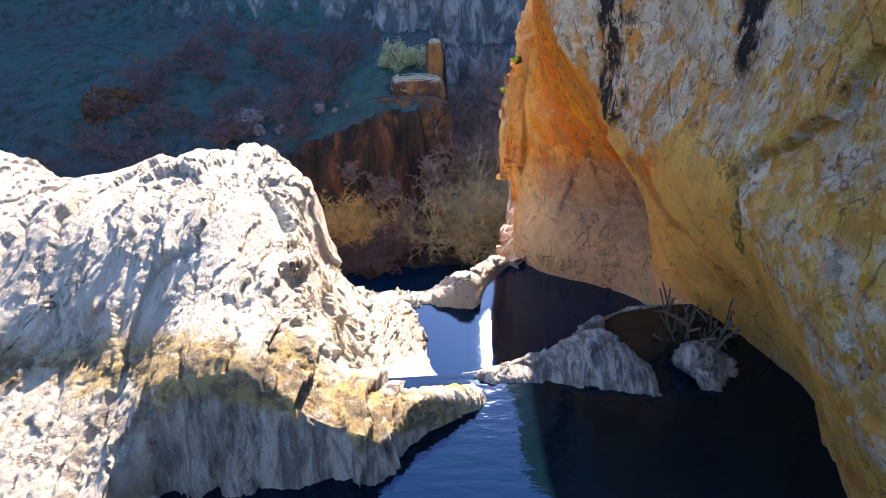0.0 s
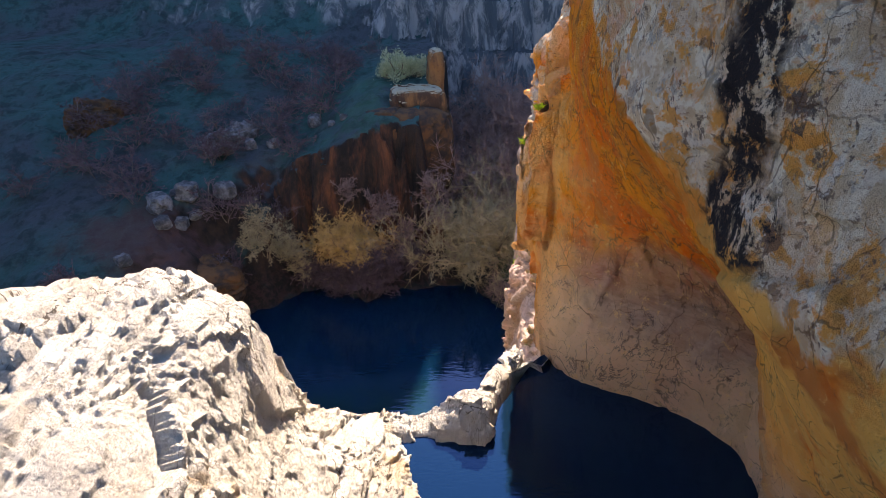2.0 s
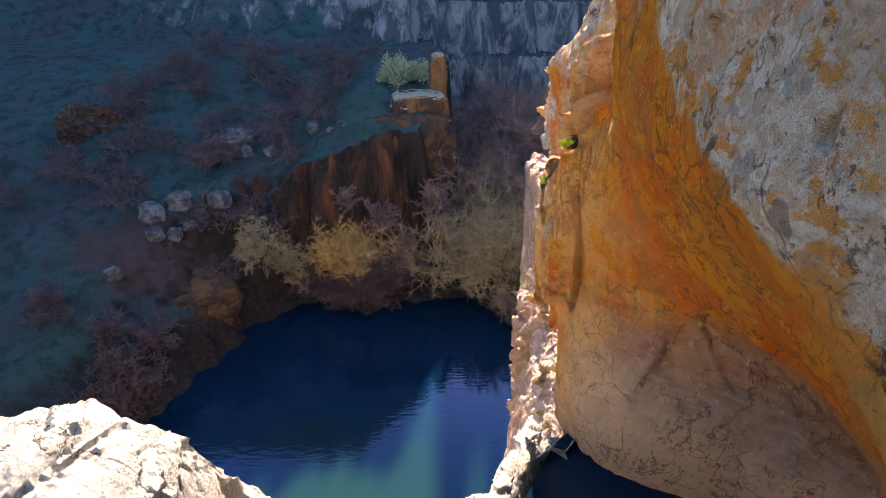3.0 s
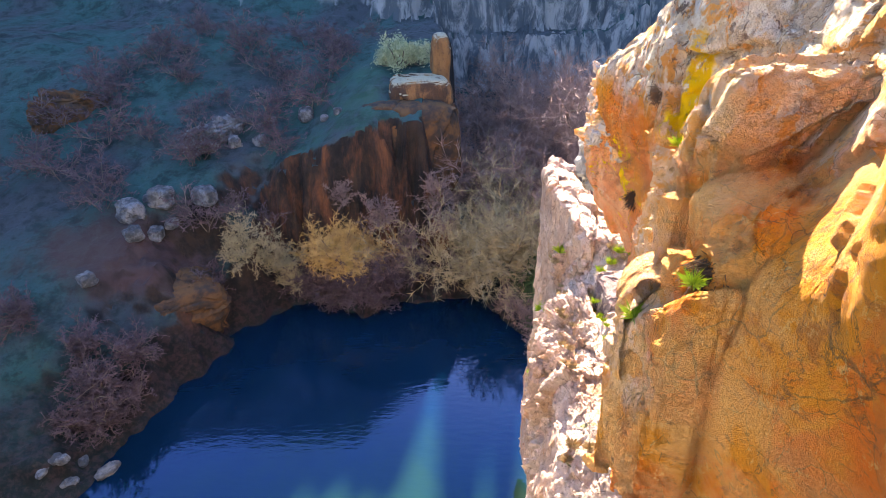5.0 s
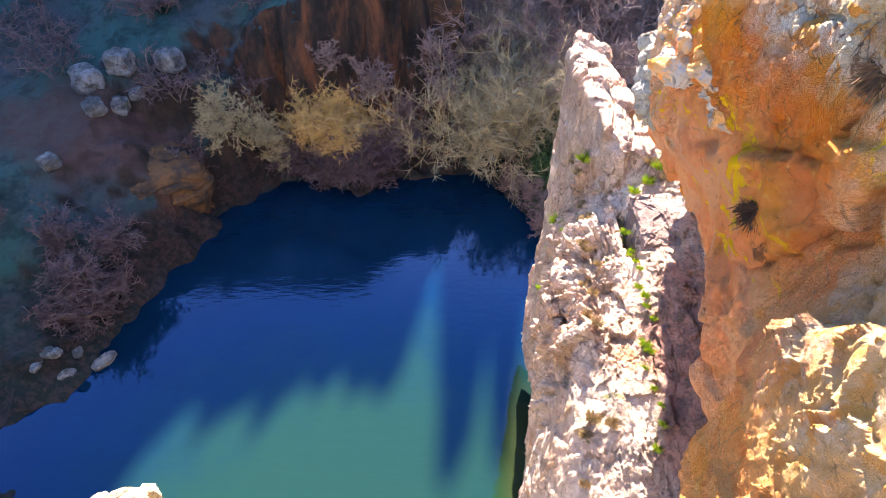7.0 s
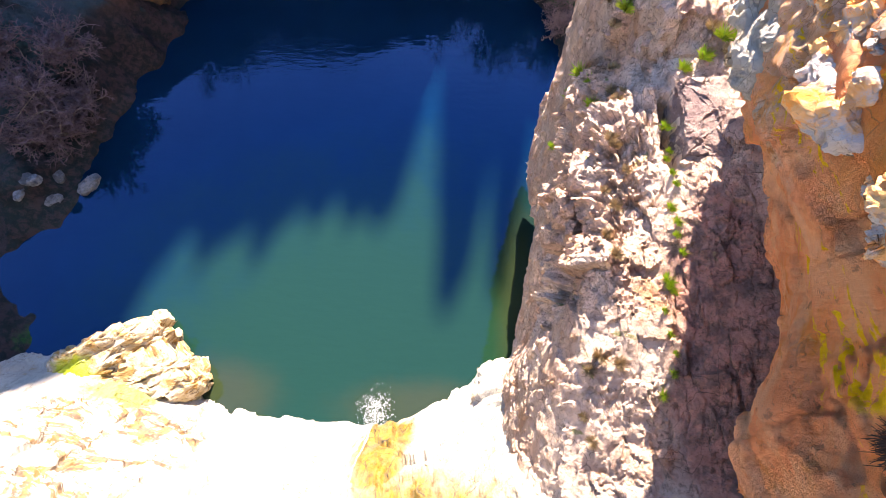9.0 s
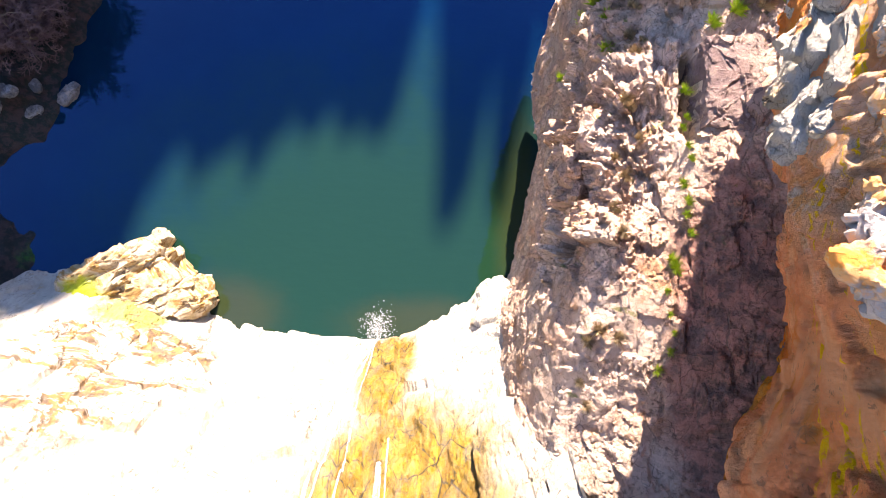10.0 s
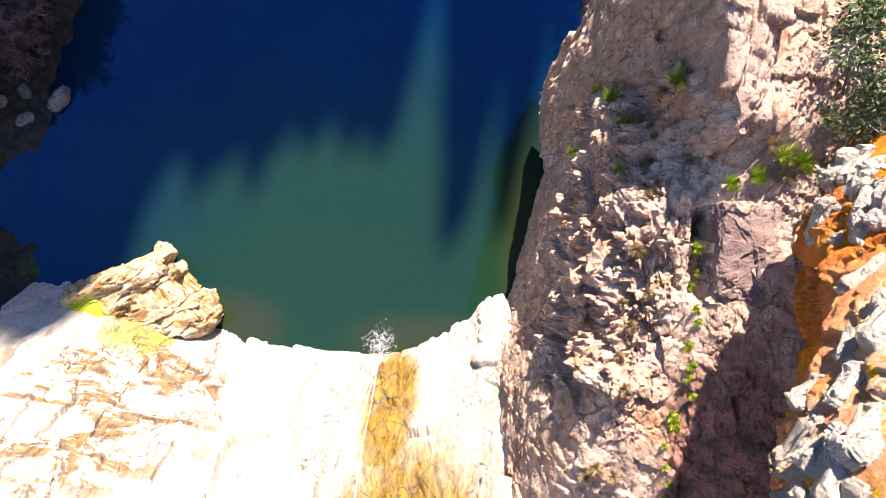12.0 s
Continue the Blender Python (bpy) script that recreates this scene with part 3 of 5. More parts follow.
def water(name, body, rough=0.02, ripple=0.012, scale=3.0, shallow=(), tint=(0.10, 0.42, 1.0), bed=None):
    m = Mat(name, rough)
    m.b.inputs["IOR"].default_value = 1.5
    m.b.inputs["Specular IOR Level"].default_value = 1.0
    m.b.inputs["Specular Tint"].default_value = (*tint, 1)
    big = m.noise(0.25, 4, 0.5)
    c = m.mix(m.step(big, 0.3, 0.7), body, tuple(v * 0.8 for v in body))
    # bed: greener tint painted over the sunlit part of the lake
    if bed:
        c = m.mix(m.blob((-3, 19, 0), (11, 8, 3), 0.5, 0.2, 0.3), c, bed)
    for at, r in shallow:
        c = m.mix(m.math("MULTIPLY", m.blob(at, r, 0.6, 0.15, 0.8), 0.35), c, (0.045, 0.036, 0.008))
    return m.finish(c, [(m.noise(scale, 3, 0.5, (0.5, 1.6, 1)), ripple)])


def worn_rock():
    m = Mat("water_worn_rock", 0.6)
    rib, mid, fine = m.noise(6, 7, 0.7, (2.5, 0.8, 0.8), 0.4), m.noise(2.5, 6, 0.6), m.noise(18, 7, 0.7)
    c = m.mix(m.step(rib, 0.40, 0.62), (0.10, 0.10, 0.105), (0.40, 0.37, 0.33))
    c = m.mix(m.math("MULTIPLY", m.step(mid, 0.52, 0.66), 0.5), c, (0.24, 0.17, 0.10))
    c = m.mix(m.math("MULTIPLY", m.step(fine, 0.54, 0.66), 0.6), c, (0.05, 0.05, 0.05))
    return m.finish(c, [(rib, 0.06), (fine, 0.03)])


def layered_rock():
    m = Mat("layered_rock", 0.9)
    bed = m.noise(1.5, 8, 0.65, (0.5, 0.9, 2.4), 0.8)
    mid, fine = m.noise(2.2, 7, 0.65), m.noise(10, 7, 0.7)
    c = m.mix(m.step(mid, 0.38, 0.62), (0.46, 0.34, 0.18), (0.60, 0.50, 0.36))
    c = m.mix(m.math("MULTIPLY", m.step(bed, 0.50, 0.57), 0.85), c, (0.36, 0.19, 0.045))
    c = m.mix(m.math("MULTIPLY", m.step(m.noise(2.6, 8, 0.7, (0.6, 1, 2.2), 0.7, 5.0), 0.56, 0.62), 0.9), c, (0.10, 0.06, 0.035))
    c = m.mix(m.math("MULTIPLY", m.step(fine, 0.56, 0.68), 0.5), c, (0.20, 0.14, 0.09))
    moss = m.blob((-14.6, 16.6, 1.6), (1.1, 1.0, 1.0), 0.25, 0.25, 2.0)
    c = m.mix(m.math("MULTIPLY", moss, 0.9), c, (0.40, 0.48, 0.01))
    return m.finish(c, [(bed, 0.22), (mid, 0.10), (fine, 0.06)])


WORN, LAYERED = worn_rock(), layered_rock()
PALE, ORANGE, LEDGE, HILL = pale_rock(), orange_rock(), ledge_rock(), hill_ground()
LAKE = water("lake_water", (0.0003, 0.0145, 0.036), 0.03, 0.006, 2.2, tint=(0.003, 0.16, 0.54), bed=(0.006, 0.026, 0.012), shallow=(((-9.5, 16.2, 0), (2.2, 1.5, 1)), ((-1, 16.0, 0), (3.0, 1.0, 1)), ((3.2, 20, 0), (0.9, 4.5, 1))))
POOL = water("pool_water", (0.001, 0.006, 0.010), 0.03, 0.005, 6.0, tint=(0.05, 0.22, 0.6))
BRIGHT_POOL = water("rippled_pool_water", (0.002, 0.012, 0.028), 0.012, 0.0012, 16.0, tint=(0.03, 0.24, 0.66))

# ---------------------------------------------------------------- the ground, one sheet to the horizon
LAKE_EDGE = [(-17, 8), (-17, 19.0), (-20.5, 22.0), (-18.2, 23.8), (-17.4, 27.4), (-16.4, 30.2), (-16.4, 32.2), (-15.2, 33.4), (-15.1, 36.8), (-13.0, 38.2), (-11.8, 40.6), (-8.4, 40.8), (-6.0, 39.2), (-4.8, 40.8), (-2, 41.6), (1.3, 41.6), (1.8, 46), (3.2, 52), (3.9, 52), (2.9, 46), (3.2, 40), (5.6, 36.4), (5.4, 33), (4.6, 25), (3.8, 20), (2.6, 17.5), (1, 8)]


def edge_distance(x, y, poly):
    """Signed distance to a closed outline: positive inside."""
    best, inside = np.full(len(x), 1e9), np.zeros(len(x), bool)
    for (ax, ay), (bx, by) in zip(poly, poly[1:] + poly[:1]):
        dx, dy = bx - ax, by - ay
        t = np.clip(((x - ax) * dx + (y - ay) * dy) / (dx * dx + dy * dy), 0, 1)
        best = np.minimum(best, np.hypot(x - ax - t * dx, y - ay - t * dy))
        cross = ((ay > y) != (by > y)) & (x < (bx - ax) * (y - ay) / (by - ay + 1e-12) + ax)
        inside ^= cross
    return np.where(inside, best, -best)


def ground_height(x, y):
    p = np.stack([x, y, np.zeros_like(x)], 1)
    n1, n2, n3 = fbm(p / 13, 5, 3), fbm(p / 3.5, 5, 8), fbm(p / 1.1, 4, 15)
    ridge = np.abs(fbm(p * np.array((0.42, 0.16, 1.0)), 4, 22))
    d = -edge_distance(x, y, LAKE_EDGE) + 0.45 * n2 + 0.25 * n3
    # the hill beyond the lake: a rock bank or a cliff at the water, then a slope
    cliff = smooth(-14.5, -11.5, x)
    hill = np.minimum(6.9 + 0.36 * (y - 37) + 2.6 * smooth(-13, -5, x) * smooth(62, 50, y), 15.3 + 0.03 * (y - 60)) + 0.5 * n1
    hill = np.where(y < 37, np.maximum(hill, 4.2 + 0.16 * np.maximum(d - 3, 0) - 0.12 * np.maximum(34 - y, 0)), hill)
    rise_bank = 0.42 * smooth(0.0, 2.0, d) + 0.58 * smooth(1.2, 5.5, d)
    rise_cliff = 0.10 * smooth(0, 0.8, d) + 0.90 * smooth(1.6, 3.6, d + 1.3 * (ridge - 0.4))
    rise = rise_bank * (1 - cliff) + rise_cliff * cliff
    brink = x - hermite([40, 46, 50, 60, 75], [1.2, 0.8, 0.6, 0.5, -1], y)
    rise = rise * smooth(0.6, -0.9, brink + 0.5 * n2)
    floor = np.minimum(0.45 * smooth(0, 1.2, d) + 0.05 * np.maximum(y - 42, 0), 3)
    z = -1.7 + 1.8 * smooth(-1.2, 0.2, d) + floor * (1 - rise) + hill * rise
    # the bank on the other side
    r = np.maximum(x - hermite([14, 24, 33, 40, 60, 120], [6.5, 6.5, 7.6, 7.0, 9.5, 12], y), 0)
    z = np.where(y > 14, z + 0.75 * r + 0.2 * n2 * smooth(0, 2, r), z)
    # distant cliffs closing the valley, and an unseen rim added high above to shade hill and lake
    far = y - 66 - 0.10 * np.abs(x + 6) + 2.5 * n1
    close = 9.0 * smooth(0, 9, far)
    ribs = np.abs(fbm(p * np.array((0.22, 0.17, 1.0)), 5, 37)) + 0.25 * n2
    crags = smooth(-13, -5, x + 3 * n1)
    stepped = 5.0 * smooth(8.5, 11.5, far + 2 * n2 + 2.5 * ribs) + 6.0 * smooth(12.5, 15.5, far + 2 * n2 + 2.5 * ribs)
    z = np.where(y > 55, np.maximum(z, close), z) + crags * stepped + (1 - crags) * 11.0 * smooth(4, 26, far + n2)
    rim = hermite([-400, -28, -15, -4.7, -3.2, 5.4, 6.6, 7.4, 8.4, 9.0, 12.3, 13.2, 14.6, 400], [100.0, 97.0, 85.0, 75.0, 69.0, 68.3, 67.3, 59.7, 58.6, 69.6, 70.8, 65.0, 59.0, 57.0], x) + 1.6 * fbm(p * np.array((1.3, 0.05, 1.0)), 4, 71)
    # gaps cut in the unseen rim so streaks of sun reach the lake
    rim = rim - 9.0 * smooth(8.9, 9.4, x) * smooth(15.5, 14.0, x) * smooth(-0.10, 0.16, fbm(p * np.array((1.1, 0.02, 1.0)), 2, 77))
    s = smooth(90, 115, y)
    z = z * (1 - s) + rim * s
    # upstream, under the pools
    up = 15.0 * smooth(14, 6, y) - 3.0
    wide = np.maximum(np.abs(x + 4) - 14, 0) * 0.8
    z = np.where(y < 16, np.minimum(np.where(np.abs(x + 4) < 14, up, np.maximum(z, up) + wide * smooth(15, 4, y)), 60), z)
    return z + (0.30 * n2 + 0.14 * n3) * smooth(0.2, 3, z + 1.0)


def spaced(lo, a, b, hi, fine, coarse):
    return np.unique(np.concatenate([np.linspace(lo, a, coarse), np.linspace(a, b, fine), np.linspace(b, hi, coarse)]))


gx = spaced(-400, -45, 25, 400, 330, 26)
gy = np.unique(np.concatenate([np.linspace(-300, 14, 24), np.linspace(14, 70, 360), np.linspace(70, 118, 90), np.linspace(118, 600, 20)]))
GX, GY = np.meshgrid(gx, gy, indexing="ij")
GZ = ground_height(GX.ravel(), GY.ravel()).reshape(GX.shape)
tagged(new("ground", mesh_grid("ground", np.stack([GX, GY, GZ], -1), HILL)), "shaded green and brown hillside of grass, soil and dark rock", "hillside", kind="structure")


SURFACE = {}


def sheet(name, mat, u, v, point, label, category, amp, size, k=0, kind="structure", **kw):
    """A rock face from a function of the grid u x v to points."""
    P = craggy(point(u, v), amp, size, k, **kw)
    SURFACE[name] = P.reshape(-1, 3)
    return tagged(new(name, mesh_grid(name, P, mat)), label, category, kind=kind)


def flat(name, x0, x1, y0, y1, z, mat, label, category):
    xs, ys = np.linspace(x0, x1, 30), np.linspace(y0, y1, 30)
    X, Y = np.meshgrid(xs, ys, indexing="ij")
    return tagged(new(name, mesh_grid(name, np.stack([X, Y, np.full_like(X, z)], -1), mat)), label, category, kind="structure")


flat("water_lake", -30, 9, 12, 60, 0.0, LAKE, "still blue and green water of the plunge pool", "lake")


# ---------------------------------------------------------------- the fall's face
def fall_face(u, v):
    X = u[:, None] + 0 * v[None, :]
    Z = v[None, :] + 0 * u[:, None]
    foot = hermite([-20, -14, -12.5, -10.5, -7, -3, -1, 0.6, 1.5, 2.6], [18, 18, 17.6, 16.6, 15.8, 15.4, 15.9, 16.7, 17.6, 18.2], u)[:, None]
    top = hermite([-20, -6, -2, 0, 1.6, 2.6], [7.5, 8.0, 8.7, 8.5, 9.6, 10.5], u)[:, None]
    ztop = hermite([-20, -6, -3, -1.6, -0.8, 0.2, 1.0, 1.6, 2.6], [17.0, 17.0, 17.0, 17.0, 17.0, 17.1, 17.4, 17.5, 18], u)[:, None]
    t = Z
    bulge = hermite([-20, -9, -3, 2.6], [1.12, 1.15, 1.48, 1.55], u)[:, None]
    Y = foot + (top - foot) * t ** bulge
    return np.stack([X, Y, -0.6 + (ztop + 0.6) * t], -1)


sheet("waterfall_cliff", PALE, np.linspace(-18, 2.4, 420), np.linspace(0, 1, 330), fall_face, "pale sunlit rock face under the fall, stained yellow where wet", "cliff", 0.26, 1.4, 5, grain=(1.3, 1, 0.5), flip=-1, blocks=0.7, streak=(3.0, 0.5, 0.4))

# ---------------------------------------------------------------- the upper basin: dome, bar and pools
DOME_X, DOME_Y = [-9, -6, -4.85, -4.0, -3, -2.25, -1.85, -1.5, -0.8, 0.3], [-1, 2.0, 2.7, 2.95, 3.3, 5, 6.3, 7.1, 8.0, 8.8]
DOME = [
    [19.9, 19.9, 19.9, 19.95, 20.0, 20.2, 20.7, 20.4, 19.0, 18.0],
    [19.6, 19.7, 19.7, 19.75, 19.9, 20.2, 20.7, 20.4, 19.0, 18.0],
    [18.8, 19.4, 19.6, 19.65, 19.75, 20.1, 20.1, 19.9, 19.0, 17.8],
    [18.8, 19.4, 19.6, 19.7, 19.8, 20.45, 20.4, 20.0, 18.9, 17.7],
    [18.8, 19.45, 19.68, 19.76, 19.88, 20.62, 20.6, 20.22, 19.0, 17.6],
    [18.8, 19.45, 19.7, 19.8, 19.95, 20.7, 20.62, 20.32, 18.9, 17.5],
    [18.5, 18.5, 18.9, 20.05, 20.2, 20.48, 20.25, 20.0, 18.4, 17.4],
    [18.5, 18.5, 18.9, 20.15, 20.28, 20.0, 19.1, 18.6, 17.7, 17.3],
    [18.5, 18.5, 19.0, 19.65, 19.65, 18.3, 17.8, 17.7, 17.5, 17.3],
    [18.0, 18.0, 18.6, 19.1, 19.4, 17.8, 17.5, 17.4, 17.35, 17.3],
]


def dome(u, v):
    X, Y = np.meshgrid(u, v, indexing="ij")
    x, y = X.ravel(), Y.ravel()
    top = table(DOME_X, DOME_Y, DOME, u, v).ravel()
    rim = [(-9, -4), (-0.8, -4), (-0.62, 2.2), (-0.5, 2.95), (-0.1, 3.4), (0.22, 3.75), (0.25, 4.1), (0.0, 5.0), (-0.15, 6.2), (-0.42, 6.9), (-0.5, 7.8), (-0.9, 8.6), (-1.4, 9.2), (-9, 9.2)]
    p = np.stack([x, y, 0 * x], 1)
    d = edge_distance(x, y, rim) + 0.10 * fbm(p * 1.6, 4, 4)
    z = np.minimum(top, 17.0 + np.clip((d + 0.25) / 0.30, 0, 1) ** 0.6 * (top - 17.0))
    z = np.minimum(z, 17.55 + 1.6 * smooth(-2.4, -3.6, x) - 6.0 * np.maximum(y - 8.5, 0) + 4.0 * np.maximum(8.5 - y, 0))
    return np.stack([X, Y, z.reshape(X.shape)], -1)


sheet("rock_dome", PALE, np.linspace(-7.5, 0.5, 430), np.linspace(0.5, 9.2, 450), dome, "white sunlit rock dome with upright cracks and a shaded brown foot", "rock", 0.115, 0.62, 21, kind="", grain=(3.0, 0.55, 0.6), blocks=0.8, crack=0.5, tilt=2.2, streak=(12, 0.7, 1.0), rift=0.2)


def dam(u, v):
    """The rock sill between the two pools: u along it, v across."""
    cx = hermite([0, 0.3, 0.5, 0.75, 1], [0.1, 0.95, 1.5, 2.2, 3.3], u)
    cy = hermite([0, 0.3, 0.5, 0.75, 1], [4.05, 4.25, 4.7, 5.2, 5.3], u)
    h = hermite([0, 0.12, 0.3, 0.5, 0.75, 1], [19.16, 19.20, 19.29, 19.30, 19.20, 19.12], u)
    wid = hermite([0, 0.3, 0.5, 0.7, 1], [0.24, 0.22, 0.20, 0.22, 0.4], u)
    c = np.cos(v)[None, :]
    return np.stack([cx[:, None] + 0 * c, cy[:, None] + wid[:, None] * np.sign(c) * np.abs(c) ** 1.0 * np.where(c > 0, 1.3, 1.0), h[:, None] - 2.6 * np.where(c > 0, 1, 0.6) * np.abs(c) ** 2.2 + 0 * v[None, :]], -1)


sheet("rock_sill", WORN, np.linspace(0, 1, 200), np.linspace(math.pi, 0, 120), dam, "smooth grey rock sill between two dark pools", "rock", 0.06, 0.4, 33, kind="", blocks=0.7, flip=-1)


def bar(u, v):
    """The thin rock lip that holds the outer pool."""
    cx = hermite([0, 0.4, 0.7, 0.85, 1], [-2.5, -0.5, 0.42, 0.75, 1.25], u)
    cy = hermite([0, 0.4, 0.7, 0.85, 1], [8.7, 8.3, 8.35, 9.0, 10.3], u)
    h = hermite([0, 0.25, 0.45, 0.7, 0.85, 1], [17.25, 17.40, 17.42, 17.86, 17.6, 17.2], u)
    wid = hermite([0, 0.5, 0.8, 1], [0.5, 0.40, 0.36, 0.30], u)
    c = np.cos(v)[None, :]
    return np.stack([cx[:, None] - 0.3 * c * wid[:, None], cy[:, None] + wid[:, None] * c, h[:, None] - 1.1 * np.abs(c) ** 4.0], -1)


sheet("rock_lip", PALE, np.linspace(0, 1, 220), np.linspace(math.pi, 0, 90), bar, "narrow pale rock lip holding back the pool above the fall", "rock", 0.09, 0.5, 44, kind="", blocks=1.0, flip=-1)


def pool(name, z, us, lo, hi, label, mat):
    """A water surface between two edges y = lo(x) and y = hi(x)."""
    u, t = np.linspace(us[0], us[1], 60), np.linspace(0, 1, 40)
    Y = lo(u)[:, None] * (1 - t) + hi(u)[:, None] * t
    P = np.stack([u[:, None] + 0 * t, Y, np.full_like(Y, z)], -1)
    return tagged(new(name, mesh_grid(name, P, mat)), label, "pool", kind="structure")


def sill_line(x):
    return hermite([-9, 0.1, 0.95, 1.5, 2.2, 3.3, 5], [3.5, 4.05, 4.25, 4.7, 5.2, 5.3, 5.3], x)


pool("water_outer_pool", 17.36, (-1.2, 5.0), sill_line, lambda x: hermite([-1.2, 0, 0.6, 1.7, 5], [8.5, 8.25, 8.5, 9.9, 9.9], x), "small dark rock pool, blue where it mirrors the sky", BRIGHT_POOL)
pool("water_near_pool", 19.2, (-9.0, 5.0), lambda x: 0 * x - 5.0, sill_line, "dark green rock pool in the shade of the cliff", POOL)


# ---------------------------------------------------------------- the orange cliff
WALL_Z = [16.5, 17.6, 18.7, 19.7, 20.5, 21.2, 22.0, 23.4]
WALL_Y = [-6, 2.4, 3.9, 5.3, 6.2, 7.0, 7.8, 8.6, 9.4, 10.2, 10.95]
WALL = [
    [3.4, 3.2, 3.0, 2.71, 2.41, 2.26, 2.18, 2.29],
    [3.41, 3.2, 3.07, 2.71, 2.24, 2.05, 2.07, 2.2],
    [3.52, 3.51, 3.45, 3.04, 2.33, 1.95, 2.15, 2.15],
    [3.43, 3.33, 3.12, 2.68, 2.17, 1.9, 1.92, 1.89],
    [3.37, 3.17, 2.94, 2.67, 2.31, 1.74, 1.64, 1.52],
    [3.71, 3.62, 3.43, 3.01, 2.52, 1.87, 1.39, 1.41],
    [3.75, 3.74, 3.82, 3.11, 2.37, 1.77, 1.44, 1.39],
    [3.07, 3.14, 3.18, 2.77, 2.08, 1.75, 1.44, 1.37],
    [1.87, 1.79, 2.03, 2.02, 1.84, 1.65, 1.47, 1.4],
    [1.7, 1.55, 1.55, 1.68, 1.52, 1.55, 2.0, 2.4],
    [1.97, 1.75, 1.54, 1.32, 1.25, 1.75, 2.3, 2.7],
]
FAR_Z = [12.0, 14.5, 17.0, 18.5, 19.6, 20.4, 21.2, 22.6]
FAR_Y = [10.9, 11.5, 12.2, 13.1, 13.5, 14.4, 15.6, 16.9, 18.2, 19.4, 20.6, 22.0]
FAR = [
    [2.43, 2.32, 1.89, 1.58, 1.35, 1.25, 1.75, 2.5],
    [2.99, 2.85, 2.06, 1.6, 1.4, 1.6, 2.0, 2.7],
    [4.32, 4.11, 2.53, 1.95, 1.9, 2.0, 2.3, 2.8],
    [4.71, 4.56, 3.13, 2.35, 1.98, 2.3, 2.45, 2.5],
    [4.81, 4.43, 3.21, 2.7, 2.32, 2.39, 2.22, 2.36],
    [5.22, 4.63, 2.95, 2.6, 2.51, 2.34, 2.23, 2.44],
    [5.76, 5.18, 3.77, 2.87, 2.6, 2.17, 2.02, 3.81],
    [6.19, 5.4, 3.83, 3.04, 2.35, 2.37, 3.03, 5.39],
    [6.1, 5.5, 4.28, 2.9, 2.66, 2.56, 3.04, 5.17],
    [6.0, 5.6, 4.15, 3.55, 3.54, 4.2, 5.0, 6.2],
    [6.1, 5.7, 4.5, 4.9, 5.6, 6.2, 6.8, 7.2],
    [6.4, 6.2, 6.0, 6.6, 7.0, 7.4, 7.7, 8.0],
]


def wall(ys, zs, rows):
    def point(u, v):
        keep = v <= zs[-1]
        X = table(ys, zs, rows, u, np.minimum(v, zs[-1]))
        back = np.maximum(v - zs[-1], 0)[None, :]
        Y, Z = np.meshgrid(u, np.minimum(v, zs[-1]), indexing="ij")
        return np.stack([X + back * 3, Y, Z + back * 0.6], -1)
    return point


sheet("cliff_near", ORANGE, np.linspace(-3, 10.97, 560), np.concatenate([np.linspace(16.5, 23.4, 270), np.linspace(23.5, 26, 12)]), wall(WALL_Y, WALL_Z, WALL), "orange and ochre cliff with grey lichen and black stains", "cliff", 0.08, 0.7, 51, flip=-1, blocks=0.6, grain=(1, 1.2, 0.7), crack=0.25, streak=(1, 2.2, 1.2), rift=0.15)
sheet("cliff_far", ORANGE, np.linspace(10.9, 22.0, 470), np.concatenate([np.linspace(12, 22.6, 370), np.linspace(22.7, 26, 12)]), wall(FAR_Y, FAR_Z, FAR), "overhanging rust-orange cliff with yellow lichen streaks", "cliff", 0.12, 0.6, 61, flip=-1, blocks=1.0, grain=(1, 0.9, 0.8), streak=(1, 1.6, 2.2), rift=0.2)


